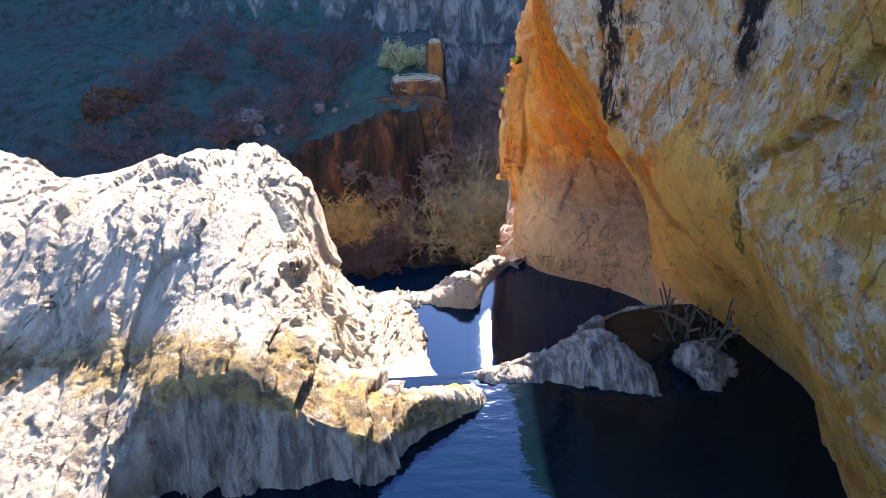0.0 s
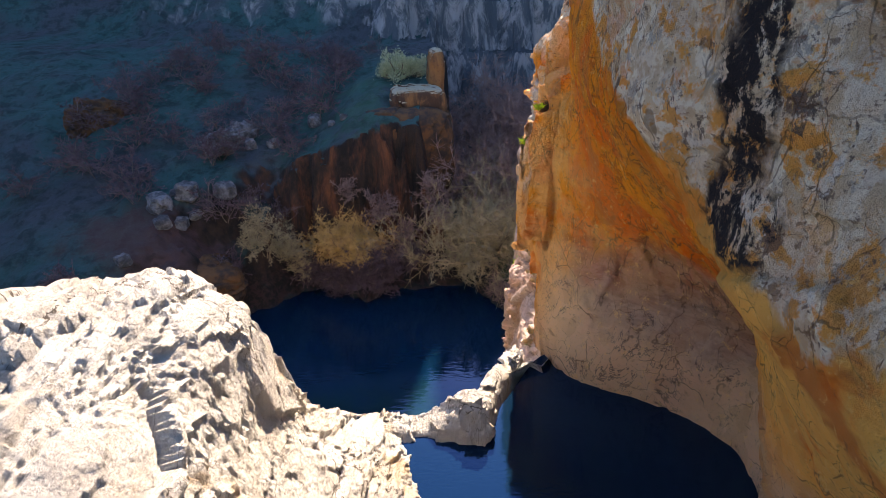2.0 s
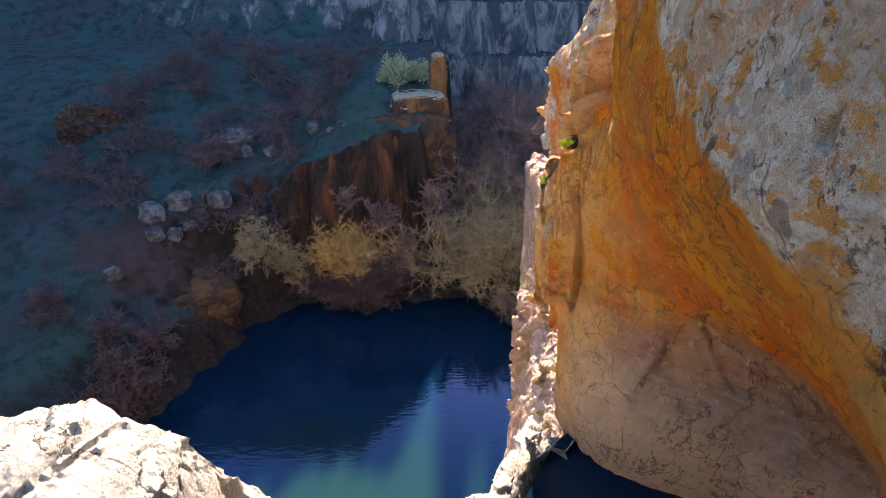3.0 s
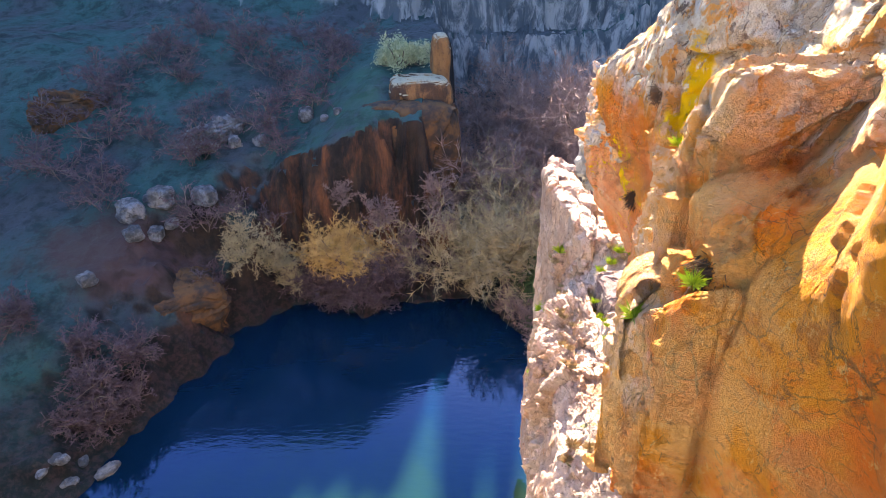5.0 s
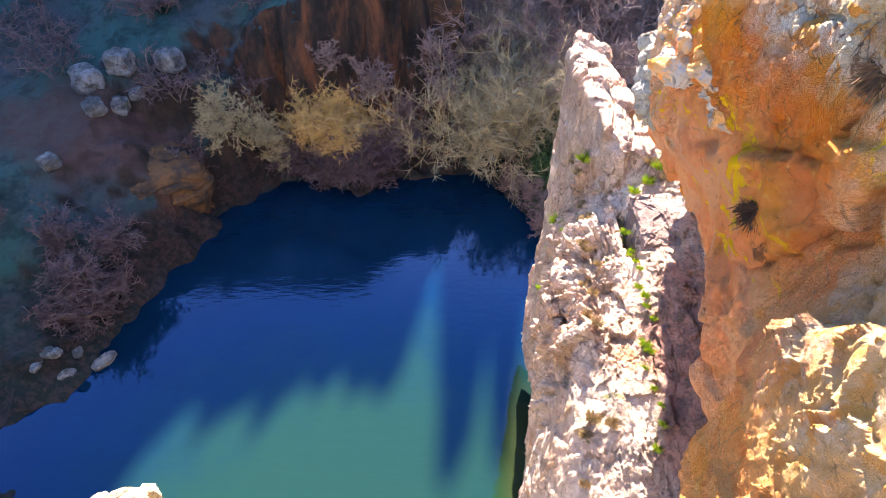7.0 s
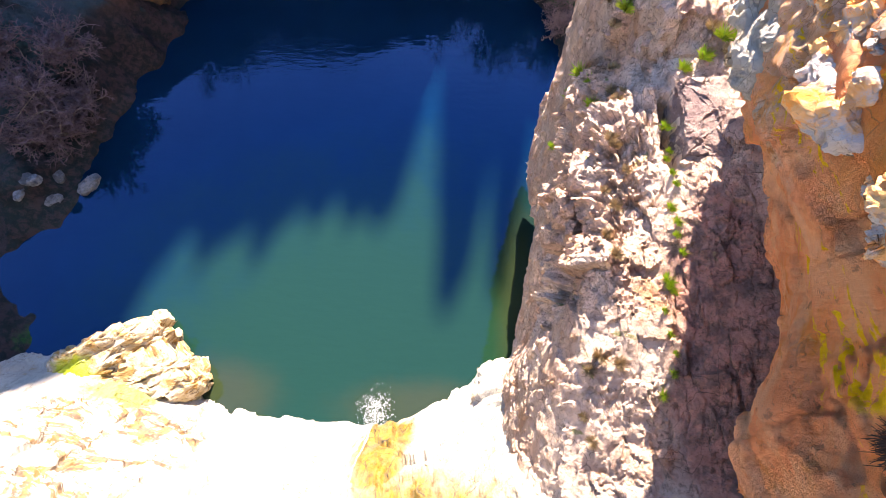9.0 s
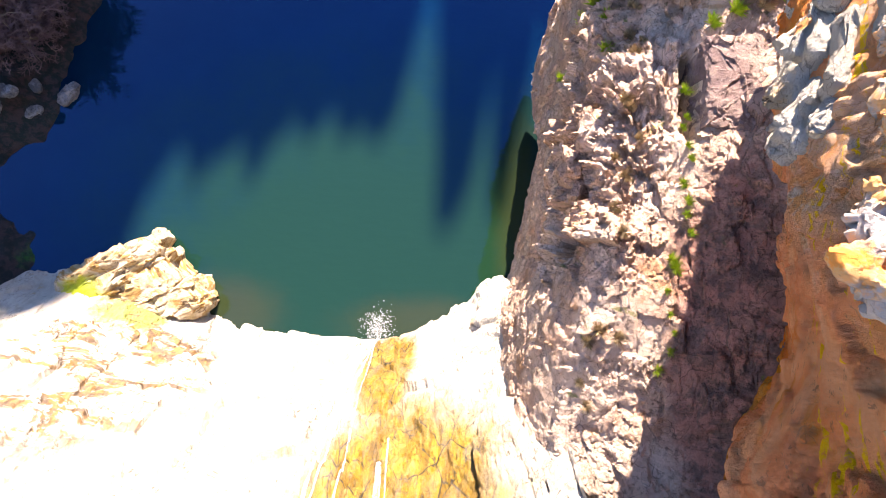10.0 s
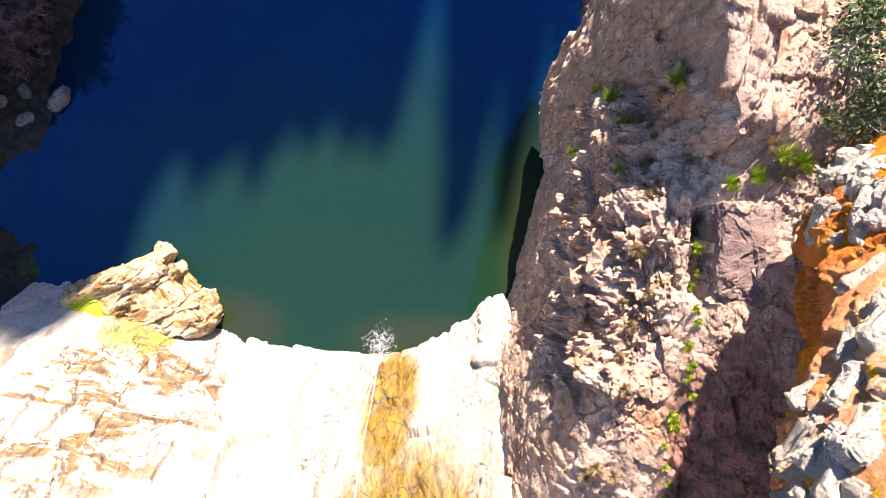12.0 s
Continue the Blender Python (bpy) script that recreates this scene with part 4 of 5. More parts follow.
# ---------------------------------------------------------------- the ledge above the lake
def ledge(u, v):
    xs = np.stack([
        np.full_like(u, 9.0),
        hermite([10, 14, 19, 22, 27, 30], [5.6, 5.4, 5.2, 6.2, 6.6, 7.2], u),
        hermite([10, 14, 17, 20, 22.2, 25, 28], [3.3, 3.7, 3.7, 3.85, 4.35, 4.2, 5.6], u),
        hermite([10, 13.5, 14.5, 16, 18, 20, 23, 25.5, 28], [2.6, 1.95, 2.1, 2.3, 2.6, 2.75, 3.4, 3.9, 5.2], u),
        hermite([10, 13.5, 15, 16, 18, 20, 23, 25.5, 28], [2.4, 1.5, 1.65, 1.8, 2.45, 2.65, 3.25, 3.8, 5.2], u),
        hermite([10, 13.5, 16, 18, 20, 23, 25.5, 28], [2.2, 1.35, 1.6, 2.5, 2.7, 3.3, 4.0, 5.4], u),
        hermite([10, 14, 16.5, 18, 20, 25, 28], [0.9, 1.1, 1.5, 2.6, 3.2, 4.5, 5.6], u)], 1)
    zs = np.stack([
        np.full_like(u, 16.5),
        hermite([10, 14, 20, 25, 28, 30], [13.6, 14.4, 15.3, 15.4, 9, 4], u),
        hermite([10, 14, 17, 20, 21.4, 22.3, 26, 28, 30], [12.6, 13.3, 14.2, 14.4, 14.6, 15.3, 14.8, 8, 2], u),
        hermite([10, 13.5, 15, 17, 20, 22, 25, 28, 30], [12.0, 12.2, 12.7, 13.45, 13.5, 12.3, 10.2, 6, 1.5], u),
        hermite([10, 15, 17, 20, 25, 28], [10.5, 10.5, 11.2, 11.3, 9, 4], u),
        hermite([10, 16, 20, 28], [6, 6.5, 6.5, 3], u),
        np.full_like(u, -0.8)], 1)
    k = np.array([0, 0.22, 0.42, 0.56, 0.66, 0.82, 1.0])
    X = np.stack([hermite(k, xs[i], v) for i in range(len(u))])
    Z = np.stack([hermite(k, zs[i], v) for i in range(len(u))])
    # a deep slot beside the brown slab
    slot = smooth(19.2, 19.45, u) * smooth(20.85, 20.6, u)
    Z = Z - 0.75 * slot[:, None] * np.exp(-((X - 3.96 - 0.05 * (u[:, None] - 20)) / 0.10) ** 4)
    return np.stack([X, u[:, None] + 0 * v[None, :], Z], -1)


LEDGE_U, LEDGE_V = np.linspace(10.5, 30, 520), np.linspace(0, 1, 460)
jagged = smooth(16.6, 18.2, LEDGE_U)[:, None] * smooth(25.5, 23.5, LEDGE_U)[:, None] * smooth(0.40, 0.50, LEDGE_V)[None, :] * smooth(0.80, 0.68, LEDGE_V)[None, :]
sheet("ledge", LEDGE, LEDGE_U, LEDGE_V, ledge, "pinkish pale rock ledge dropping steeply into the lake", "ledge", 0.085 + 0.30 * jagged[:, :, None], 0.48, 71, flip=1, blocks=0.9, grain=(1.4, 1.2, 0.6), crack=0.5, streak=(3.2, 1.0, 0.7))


# ---------------------------------------------------------------- loose and standing rocks
def lump(name, mat, size, k, n=40, square=0.6, amp=0.16, grain=(1, 1, 1), streak=None):
    """A craggy rock about the origin; size: half lengths; square: below 1 the more box-like."""
    a, b = np.linspace(-math.pi, math.pi, 2 * n), np.linspace(-math.pi / 2, math.pi / 2, n)
    A, B = np.meshgrid(a, b, indexing="ij")
    pw = lambda v: np.sign(v) * np.abs(v) ** square
    P = np.stack([size[0] * pw(np.cos(A)) * pw(np.cos(B)), size[1] * pw(np.sin(A)) * pw(np.cos(B)), size[2] * pw(np.sin(B))], -1)
    Q = craggy(P, amp * min(size), 1.1 * min(size), k, grain=grain, streak=streak)
    Q[0], Q[-1] = (Q[0] + Q[-1]) / 2, (Q[0] + Q[-1]) / 2
    Q[:, 0], Q[:, -1] = Q[:, 0].mean(0), Q[:, -1].mean(0)
    return mesh_grid(name, Q, mat)


def rock(name, label, mat, at, size, k, turn=0, group="", lean=(0, 0), **kw):
    ob = new(name, lump(name, mat, size, k, **kw))
    ob.matrix_world = pose(*at, lean[0], lean[1], turn)
    return tagged(ob, label, "rock", group)


def grey_stone():
    m = Mat("grey_stone", 0.9)
    n, f = m.noise(1.6, 7, 0.7), m.noise(9, 7, 0.75)
    c = m.mix(m.step(n, 0.4, 0.62), (0.065, 0.07, 0.075), (0.19, 0.195, 0.20))
    c = m.mix(m.math("MULTIPLY", m.step(f, 0.52, 0.64), 0.7), c, (0.09, 0.08, 0.07))
    return m.finish(c, [(n, 0.15), (f, 0.05)])


def slab_stone():
    m = Mat("brown_slab_stone", 0.9)
    n, f, p = m.noise(1.8, 7, 0.7), m.noise(8, 7, 0.75), m.noise(20, 6, 0.7)
    c = m.mix(m.step(n, 0.4, 0.6), (0.20, 0.135, 0.125), (0.34, 0.25, 0.21))
    c = m.mix(m.math("MULTIPLY", m.step(f, 0.54, 0.62), 0.7), c, (0.10, 0.07, 0.065))
    c = m.mix(m.math("MULTIPLY", m.step(p, 0.60, 0.66), 0.5), c, (0.62, 0.54, 0.46))
    return m.finish(c, [(n, 0.10), (f, 0.06), (p, 0.02)])


def edge_stone():
    m = Mat("lichened_stone", 0.9)
    n, f = m.noise(2.2, 7, 0.7), m.noise(9, 7, 0.75)
    c = m.mix(m.step(n, 0.42, 0.55), (0.42, 0.39, 0.36), (0.66, 0.36, 0.14))
    c = m.mix(m.math("MULTIPLY", m.step(m.noise(3, 7, 0.7, None, 0.3, 5.0), 0.55, 0.60), 0.8), c, (0.75, 0.26, 0.03))
    c = m.mix(m.math("MULTIPLY", m.step(f, 0.56, 0.62), 0.5), c, (0.13, 0.11, 0.11))
    return m.finish(c, [(n, 0.05), (f, 0.03)])


def crag_rock():
    m = Mat("crag_rock", 0.9)
    n, f = m.noise(0.8, 7, 0.7, (1, 1, 0.3), 0.3), m.noise(4, 7, 0.75)
    c = m.mix(m.step(n, 0.42, 0.62), (0.075, 0.045, 0.030), (0.25, 0.125, 0.050))
    c = m.mix(m.math("MULTIPLY", m.step(f, 0.54, 0.66), 0.6), c, (0.05, 0.035, 0.03))
    # upward faces painted paler to stand for sun on the tops
    pale = m.math("MULTIPLY", m.step(m.up(), 0.35, 0.65), m.step(m.noise(0.9, 6, 0.65, None, 0.3, 5.0), 0.36, 0.5))
    c = m.mix(pale, c, (0.36, 0.33, 0.23))
    return m.finish(c, [(n, 0.3), (f, 0.08)])


def bark(name, a, b):
    m = Mat(name, 0.9)
    return m.finish(m.mix(m.step(m.noise(1.2, 4), 0.35, 0.65), a, b))


EDGE, SLAB = edge_stone(), slab_stone()
STONE, BROWN = grey_stone(), bark("brown_outcrop", (0.035, 0.028, 0.024), (0.12, 0.06, 0.025))


def spit(u, v):
    """A low ribbed tongue of rock that runs out from the sill to a blunt tip."""
    X, Y = np.meshgrid(u, v, indexing="ij")
    x, y = X.ravel(), Y.ravel()
    rim = [(0.15, 4.0), (0.5, 3.9), (1.1, 3.88), (1.6, 3.78), (2.0, 3.72), (2.06, 4.12), (1.9, 4.45), (1.72, 4.65), (1.35, 4.62), (0.8, 4.3)]
    d = edge_distance(x, y, rim)
    crest = np.hypot(np.maximum(np.abs(x - 1.5) - 0.05, 0) / 0.62, np.maximum(4.25 - y, 0) / 0.75)
    z = 19.0 + 0.24 * smooth(-0.12, 0.10, d) + 0.22 * np.clip(1 - crest, 0, 1) * smooth(0, 0.25, d) - 0.9 * smooth(0.05, 0.5, -d)
    return np.stack([X, Y, z.reshape(X.shape)], -1)


sheet("rock_spur", WORN, np.linspace(0.3, 2.25, 190), np.linspace(3.5, 4.85, 140), spit, "low grey ribbed rock tongue running into the dark pool", "rock", 0.035, 0.3, 301, kind="", blocks=0.8, grain=(2.2, 0.8, 0.5), streak=(11, 2.0, 1.5))
rock("pool_rock", "smooth grey rock between the pool's lip and the cliff", WORN, (1.55, 9.6, 16.95), (0.3, 0.5, 0.24), 303, 12, n=50, square=0.7, amp=0.2)
rock("dark_rock", "dark broken rock in the shaded pool", WORN, (2.52, 4.15, 19.15), (0.30, 0.26, 0.26), 302, 30, n=40, square=0.8, amp=0.4)


def prism(name, mat, outline, z0, z1, k, amp=0.2, size=0.9, nu=240, nv=150, grain=(1, 1, 0.5), slope=(0, 0), crack=0.5):
    """A standing rock over an outline; slope: the rise of its flat top along x and y."""
    c = np.array(outline + outline[:1], float)
    seg = np.concatenate([[0], np.cumsum(np.hypot(*np.diff(c, axis=0).T))])
    t = np.linspace(0, seg[-1], nu)
    ring = np.stack([np.interp(t, seg, c[:, 0]), np.interp(t, seg, c[:, 1])], 1)
    mid = ring.mean(0)
    f = np.concatenate([np.ones(nv - 40), np.cos(np.linspace(0, math.pi / 2, 40)) ** 0.8])
    z = np.concatenate([np.linspace(z0, z1 - 0.25, nv - 40), z1 - 0.25 + 0.25 * np.sin(np.linspace(0, math.pi / 2, 40)) ** 0.6])
    P = np.concatenate([mid + (ring[:, None] - mid) * f[None, :, None], np.broadcast_to(z[None, :, None], (nu, nv, 1))], -1)
    up = np.clip((P[:, :, 2] - z0) / (z1 - z0), 0, 1)
    P[:, :, 2] += up * (slope[0] * (P[:, :, 0] - mid[0]) + slope[1] * (P[:, :, 1] - mid[1]))
    Q = craggy(P, amp, size, k, grain=grain, crack=crack)
    Q[0], Q[-1] = (Q[0] + Q[-1]) / 2, (Q[0] + Q[-1]) / 2
    Q[:, -1] = Q[:, -1].mean(0)
    SURFACE[name] = Q.reshape(-1, 3)
    return mesh_grid(name, Q, mat)


PROW = [
    ([(1.17, 11.02), (1.2, 10.7), (1.25, 10.34), (1.5, 10.24), (1.85, 10.4), (1.8, 10.95), (1.4, 11.1)], 19.2, 20.88, (0.05, -1.0)),
    ([(1.46, 10.42), (1.44, 10.95), (1.7, 11.2), (2.5, 11.2), (2.5, 10.3), (1.75, 10.3)], 20.4, 21.62, (0.05, 0.1)),
    ([(1.23, 11.22), (1.7, 11.12), (2.2, 11.1), (2.4, 11.8), (1.9, 12.0), (1.5, 11.7)], 18.6, 20.8, (0.45, -0.3)),
    ([(1.52, 11.35), (1.62, 11.9), (1.78, 12.4), (1.96, 13.12), (2.3, 13.05), (2.6, 12.2), (2.4, 11.3)], 18.0, 21.3, (0.0, -1.1)),
    ([(1.60, 11.05), (1.66, 11.5), (2.0, 11.75), (2.6, 11.5), (2.5, 10.9)], 21.2, 22.25, (0.0, -0.2)),
]
for i, (o, z0, z1, lean) in enumerate(PROW):
    me = prism("cliff_block", ORANGE, o, z0, z1, 401 + i, 0.07, 0.45, 260, 40 + (140 if z1 - z0 > 1.5 else 80), (1, 1.3, 0.8), lean)
    tagged(new("cliff_block", me), "broken cream and orange rock block jutting from the cliff", "rock", "blocks of the jutting prow")
tagged(new("ledge_slab", prism("ledge_slab", SLAB, [(4.08, 19.35), (4.12, 20.85), (5.5, 20.9), (5.4, 19.2), (4.8, 18.9)], 13.4, 14.97, 410, 0.06, 0.5, 220, 110, (1, 1, 1.4), (0.1, 0.05))), "brown flat-topped rock slab stepping up from the ledge", "rock")
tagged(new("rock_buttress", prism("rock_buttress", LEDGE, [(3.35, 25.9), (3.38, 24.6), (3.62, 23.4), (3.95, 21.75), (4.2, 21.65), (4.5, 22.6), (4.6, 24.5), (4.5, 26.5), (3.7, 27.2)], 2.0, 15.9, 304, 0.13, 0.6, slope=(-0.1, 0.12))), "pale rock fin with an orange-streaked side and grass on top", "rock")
rnd = random.Random(23)
_brink = SURFACE["cliff_far"]
for i in range(58):
    y, z = rnd.uniform(15.4, 18.8), rnd.uniform(20.15, 21.4)
    q = _brink[np.argmin(np.hypot(_brink[:, 1] - y, _brink[:, 2] - z))]
    r = 0.07 + 0.15 * rnd.random() ** 1.6
    rock("edge_rock", "sunlit grey and cream rock on the brink of the orange cliff", EDGE, (float(q[0]) + 0.45 * r, y, z - 0.2 * r), (r, 1.2 * r, 0.75 * r), 500 + i, rnd.uniform(0, 180), "rocks on the cliff's brink", n=30, square=0.55, amp=0.5, lean=(rnd.uniform(-20, 20), rnd.uniform(-30, 10)))
for i in range(46):
    y = rnd.uniform(17.4, 21.3)
    z = float(np.interp(y, [17.4, 18.2, 19.4, 20.4, 21.4], [19.5, 19.4, 18.7, 17.5, 16.5])) + rnd.gauss(0, 0.35)
    q = _brink[np.argmin(np.hypot(_brink[:, 1] - y, _brink[:, 2] - z))]
    r = 0.08 + 0.14 * rnd.random()
    rock("brink_rock", "pale angular rock slab lying along the cliff's brink", PALE, (float(q[0]) + 0.3 * r, y, z - 0.1 * r), (0.7 * r, 1.7 * r, 0.6 * r), 800 + i, rnd.uniform(-60, 10), "slabs on the cliff's brink", n=26, square=0.4, amp=0.35, lean=(rnd.uniform(-25, 25), rnd.uniform(-30, 20)))
for i in range(26):
    y = 18.6 + 0.26 * i + rnd.uniform(-0.15, 0.15)
    x = float(np.interp(y, [18, 20, 22, 24, 26], [2.45, 2.7, 3.2, 3.6, 4.0])) + rnd.uniform(-0.15, 0.3)
    r = rnd.uniform(0.16, 0.42)
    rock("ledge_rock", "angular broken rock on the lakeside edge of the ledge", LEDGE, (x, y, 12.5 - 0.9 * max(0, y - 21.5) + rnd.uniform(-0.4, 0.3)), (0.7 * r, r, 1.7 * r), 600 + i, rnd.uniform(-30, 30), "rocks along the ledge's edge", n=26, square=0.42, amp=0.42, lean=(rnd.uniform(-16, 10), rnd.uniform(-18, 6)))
rock("bank_outcrop", "layered brown rock outcrop on the dark lake bank", BROWN, (-17.5, 36.7, 2.0), (2.5, 2.1, 2.7), 323, 40, n=110, square=0.5, amp=0.13, lean=(8, 6), grain=(0.5, 0.8, 2.4), streak=(0.5, 0.6, 4.0))
rock("shore_outcrop", "layered pale rock outcrop with yellow moss at the lake's edge", LAYERED, (-13.5, 17.3, 0.2), (2.6, 1.7, 1.8), 320, 22, n=90, square=0.5, amp=0.2, lean=(14, -10), grain=(0.7, 1.8, 0.8), streak=(0.6, 3.0, 0.6))
rock("shore_outcrop", "layered pale rock outcrop with yellow moss at the lake's edge", LAYERED, (-11.1, 16.7, 0.2), (1.4, 0.9, 1.5), 321, 30, n=70, square=0.5, amp=0.2, lean=(10, -8), grain=(0.7, 1.8, 0.8), streak=(0.6, 3.0, 0.6))

HILL_ROCKS = [(-18.9, 40.2, 1.35), (-19.6, 37.4, 1.0), (-18.9, 38.5, 0.9), (-20.4, 39.0, 1.5), (-16.3, 40.7, 1.3), (-20.8, 33.8, 0.8), (-11.2, 49.5, 1.1), (-9.4, 47.9, 0.55), (-8.3, 47.6, 0.6), (-13.8, 49.2, 0.7), (-15.8, 46.2, 0.9), (-14.1, 46.8, 0.9), (-20.0, 40.6, 0.6), (-18.2, 39.4, 0.7)]
for i, (x, y, r) in enumerate(HILL_ROCKS):
    z = float(ground_height(np.array([x]), np.array([y]))[0])
    rock("boulder", "weathered grey boulder lying on the grassy slope", STONE, (x, y, z + 0.2 * r), (0.58 * r, 0.48 * r, 0.5 * r), 330 + i, 47 * i, "boulders on the slope", n=36, square=0.6, amp=0.22)
rock("slope_outcrop", "long grey rock outcrop across the grassy slope", STONE, (-17.3, 46.9, 10.9), (2.4, 0.75, 0.9), 350, 62, n=50, square=0.6, amp=0.5)
rock("slope_outcrop", "reddish rock outcrop on the dark hillside", BROWN, (-29.3, 49.3, 11.9), (2.9, 1.1, 1.5), 351, 35, n=50, square=0.6, amp=0.45)
CRAG = crag_rock()
rock("crag", "square brown rock pillar at the brink of the hill", CRAG, (-0.75, 51.0, 14.9), (0.72, 0.8, 2.5), 352, 10, n=60, square=0.4, amp=0.12)
rock("crag_ledge", "flat-topped brown rock ledge below the pillar", CRAG, (-2.3, 49.4, 11.2), (2.4, 1.6, 3.4), 353, 8, n=80, square=0.28, amp=0.07)
rock("crag_shoulder", "rust-brown rock shoulder below the pillar's ledge", BROWN, (-3.4, 48.0, 9.3), (4.2, 2.4, 3.9), 354, 20, n=100, square=0.5, amp=0.12, grain=(1, 1, 0.4))
def shore_z(x, y):
    return float(ground_height(np.array([x]), np.array([y]))[0])


for i, (x, y, r) in enumerate([(-18.9, 25.4, 0.55), (-18.3, 24.9, 0.42), (-17.1, 25.9, 0.62), (-19.2, 24.8, 0.4), (-18.3, 26.1, 0.42)]):
    rock("shore_stone", "flat grey stone at the waterline", STONE, (x, y, max(0.1, shore_z(x, y) + 0.12 * r)), (r, 0.5 * r, 0.35 * r), 360 + i, 30 * i, "stones at the waterline", n=24, square=0.7, amp=0.3)


# ---------------------------------------------------------------- trees and shrubs
def tubes(name, segs, mat, sides=3):
    """One mesh of tapered limbs; segs: (n, 8) of two points and two radii."""
    s = np.asarray(segs, float)
    p, q, r0, r1 = s[:, 0:3], s[:, 3:6], s[:, 6], s[:, 7]
    d = q - p
    d /= np.maximum(np.linalg.norm(d, axis=1, keepdims=True), 1e-9)
    ref = np.where(np.abs(d[:, 2:3]) > 0.9, np.array([[1.0, 0, 0]]), np.array([[0, 0, 1.0]]))
    a = np.cross(d, ref)
    a /= np.linalg.norm(a, axis=1, keepdims=True)
    b = np.cross(d, a)
    ring = []
    for i in range(sides):
        w = 2 * math.pi * i / sides
        o = math.cos(w) * a + math.sin(w) * b
        ring += [p + o * r0[:, None], q + o * r1[:, None]]
    v = np.stack(ring, 1)
    base = np.arange(len(s))[:, None] * 2 * sides
    f = np.concatenate([base + np.array([[2 * i, 2 * ((i + 1) % sides), 2 * ((i + 1) % sides) + 1, 2 * i + 1]]) for i in range(sides)], 0)
    return mesh_raw(name, v.reshape(-1, 3), f, mat)


def grow(seed, height, spread, stems=1, fine=1.0, droop=0.0, low=0.25):
    """Limbs of a bare tree: (thick, thin) segments."""
    rnd = random.Random(seed)
    thick, thin = [], []

    def limb(p, d, length, r, level):
        n = (4, 3, 2, 1)[level]
        for i in range(n):
            bend = 0.16 + 0.07 * level
            d = (d + Vector((rnd.gauss(0, bend), rnd.gauss(0, bend), rnd.gauss(0.03 - droop * level * 0.05, bend)))).normalized()
            q = p + d * (length / n)
            r2 = max(r * (1 - 0.62 / n), 0.016)
            (thick if level < 2 else thin).append((*p, *q, max(r, 0.022), max(r2, 0.017) if level < 3 else 0.009))
            if level < 3 and (level > 0 or i + 1 > n * low):
                kids = (3, 3, 5)[level] * fine
                kids = int(kids) + (rnd.random() < kids % 1)
                for _ in range(kids):
                    ax = Vector((rnd.gauss(0, 1), rnd.gauss(0, 1), rnd.gauss(0.15, 0.6))).normalized()
                    e = (d * rnd.uniform(0.35, 0.8) + ax * spread).normalized()
                    limb(p.lerp(q, rnd.random() if level == 0 else rnd.uniform(0.6, 1.0)), e, length * (rnd.uniform(0.42, 0.66) if level < 2 else rnd.uniform(0.26, 0.44)), r2 * 0.55, level + 1)
            p, r = q, r2

    for s in range(stems):
        lean = 0.0 if stems == 1 else 0.5
        d = Vector((rnd.gauss(0, lean), rnd.gauss(0, lean), 1)).normalized()
        limb(Vector((rnd.gauss(0, 0.03), rnd.gauss(0, 0.03), -0.3)), d, height * rnd.uniform(0.6, 0.75), 0.016 * height / stems ** 0.4, 0)
    top = max(v[5] for v in thick + thin)
    k = height / top
    return [tuple(c * k for c in v[:6]) + v[6:] for v in thick], [tuple(c * k for c in v[:6]) + v[6:] for v in thin]


TWIG_PALE, TWIG_GOLD = bark("pale_twigs", (0.26, 0.225, 0.13), (0.40, 0.32, 0.18)), bark("golden_twigs", (0.40, 0.25, 0.10), (0.66, 0.42, 0.14))
TWIG_PURPLE, TWIG_GREY = bark("purple_twigs", (0.17, 0.115, 0.105), (0.27, 0.19, 0.165)), bark("grey_twigs", (0.075, 0.052, 0.060), (0.13, 0.092, 0.10))
TRUNK = bark("tree_bark", (0.10, 0.085, 0.07), (0.17, 0.14, 0.11))


def bare_tree(name, label, seed, height, spread, twigs, **kw):
    thick, thin = grow(seed, height, spread, **kw)
    ob = thing(name, label, "tree" if "tree" in name else "shrub")
    part("trunk", tubes("trunk", thick, TRUNK, 5), ob)
    part("crown", tubes("crown", thin, twigs, 3), ob)
    return ob


def on_ground(x, y):
    return float(ground_height(np.array([x]), np.array([y]))[0])


def plant(ob, spots, group, lean=0, slim=1.0):
    """Stands the thing at the first spot and copies at the others, leaning out; spots: x, y, scale, turn."""
    for i, (x, y, s, t) in enumerate(spots):
        m = pose(x, y, on_ground(x, y), lean, 0, 0) @ pose(0, 0, 0, 0, 0, t)
        o = ob if i == 0 else copy_thing(ob, m)
        o.matrix_world = m @ Matrix.Diagonal((s * slim, s * slim, s, 1))
        if len(spots) > 1:
            tagged(o, group=group)


plant(bare_tree("bare_tree", "tall bare tree with pale twigs at the lake's end", 5, 11.0, 0.52, TWIG_PALE, stems=3, fine=1.25, low=0.2), [(2.0, 45.4, 1.0, 0), (4.6, 47.0, 0.85, 140)], "pale trees at the inlet", 0, 0.85)
plant(bare_tree("bare_tree", "bare tree with pale straw twigs beside the inlet", 9, 8.0, 0.8, TWIG_PALE, stems=2, fine=1.5), [(4.4, 42.2, 1.0, 0), (5.6, 43.4, 0.8, 200)], "straw-coloured trees at the inlet")
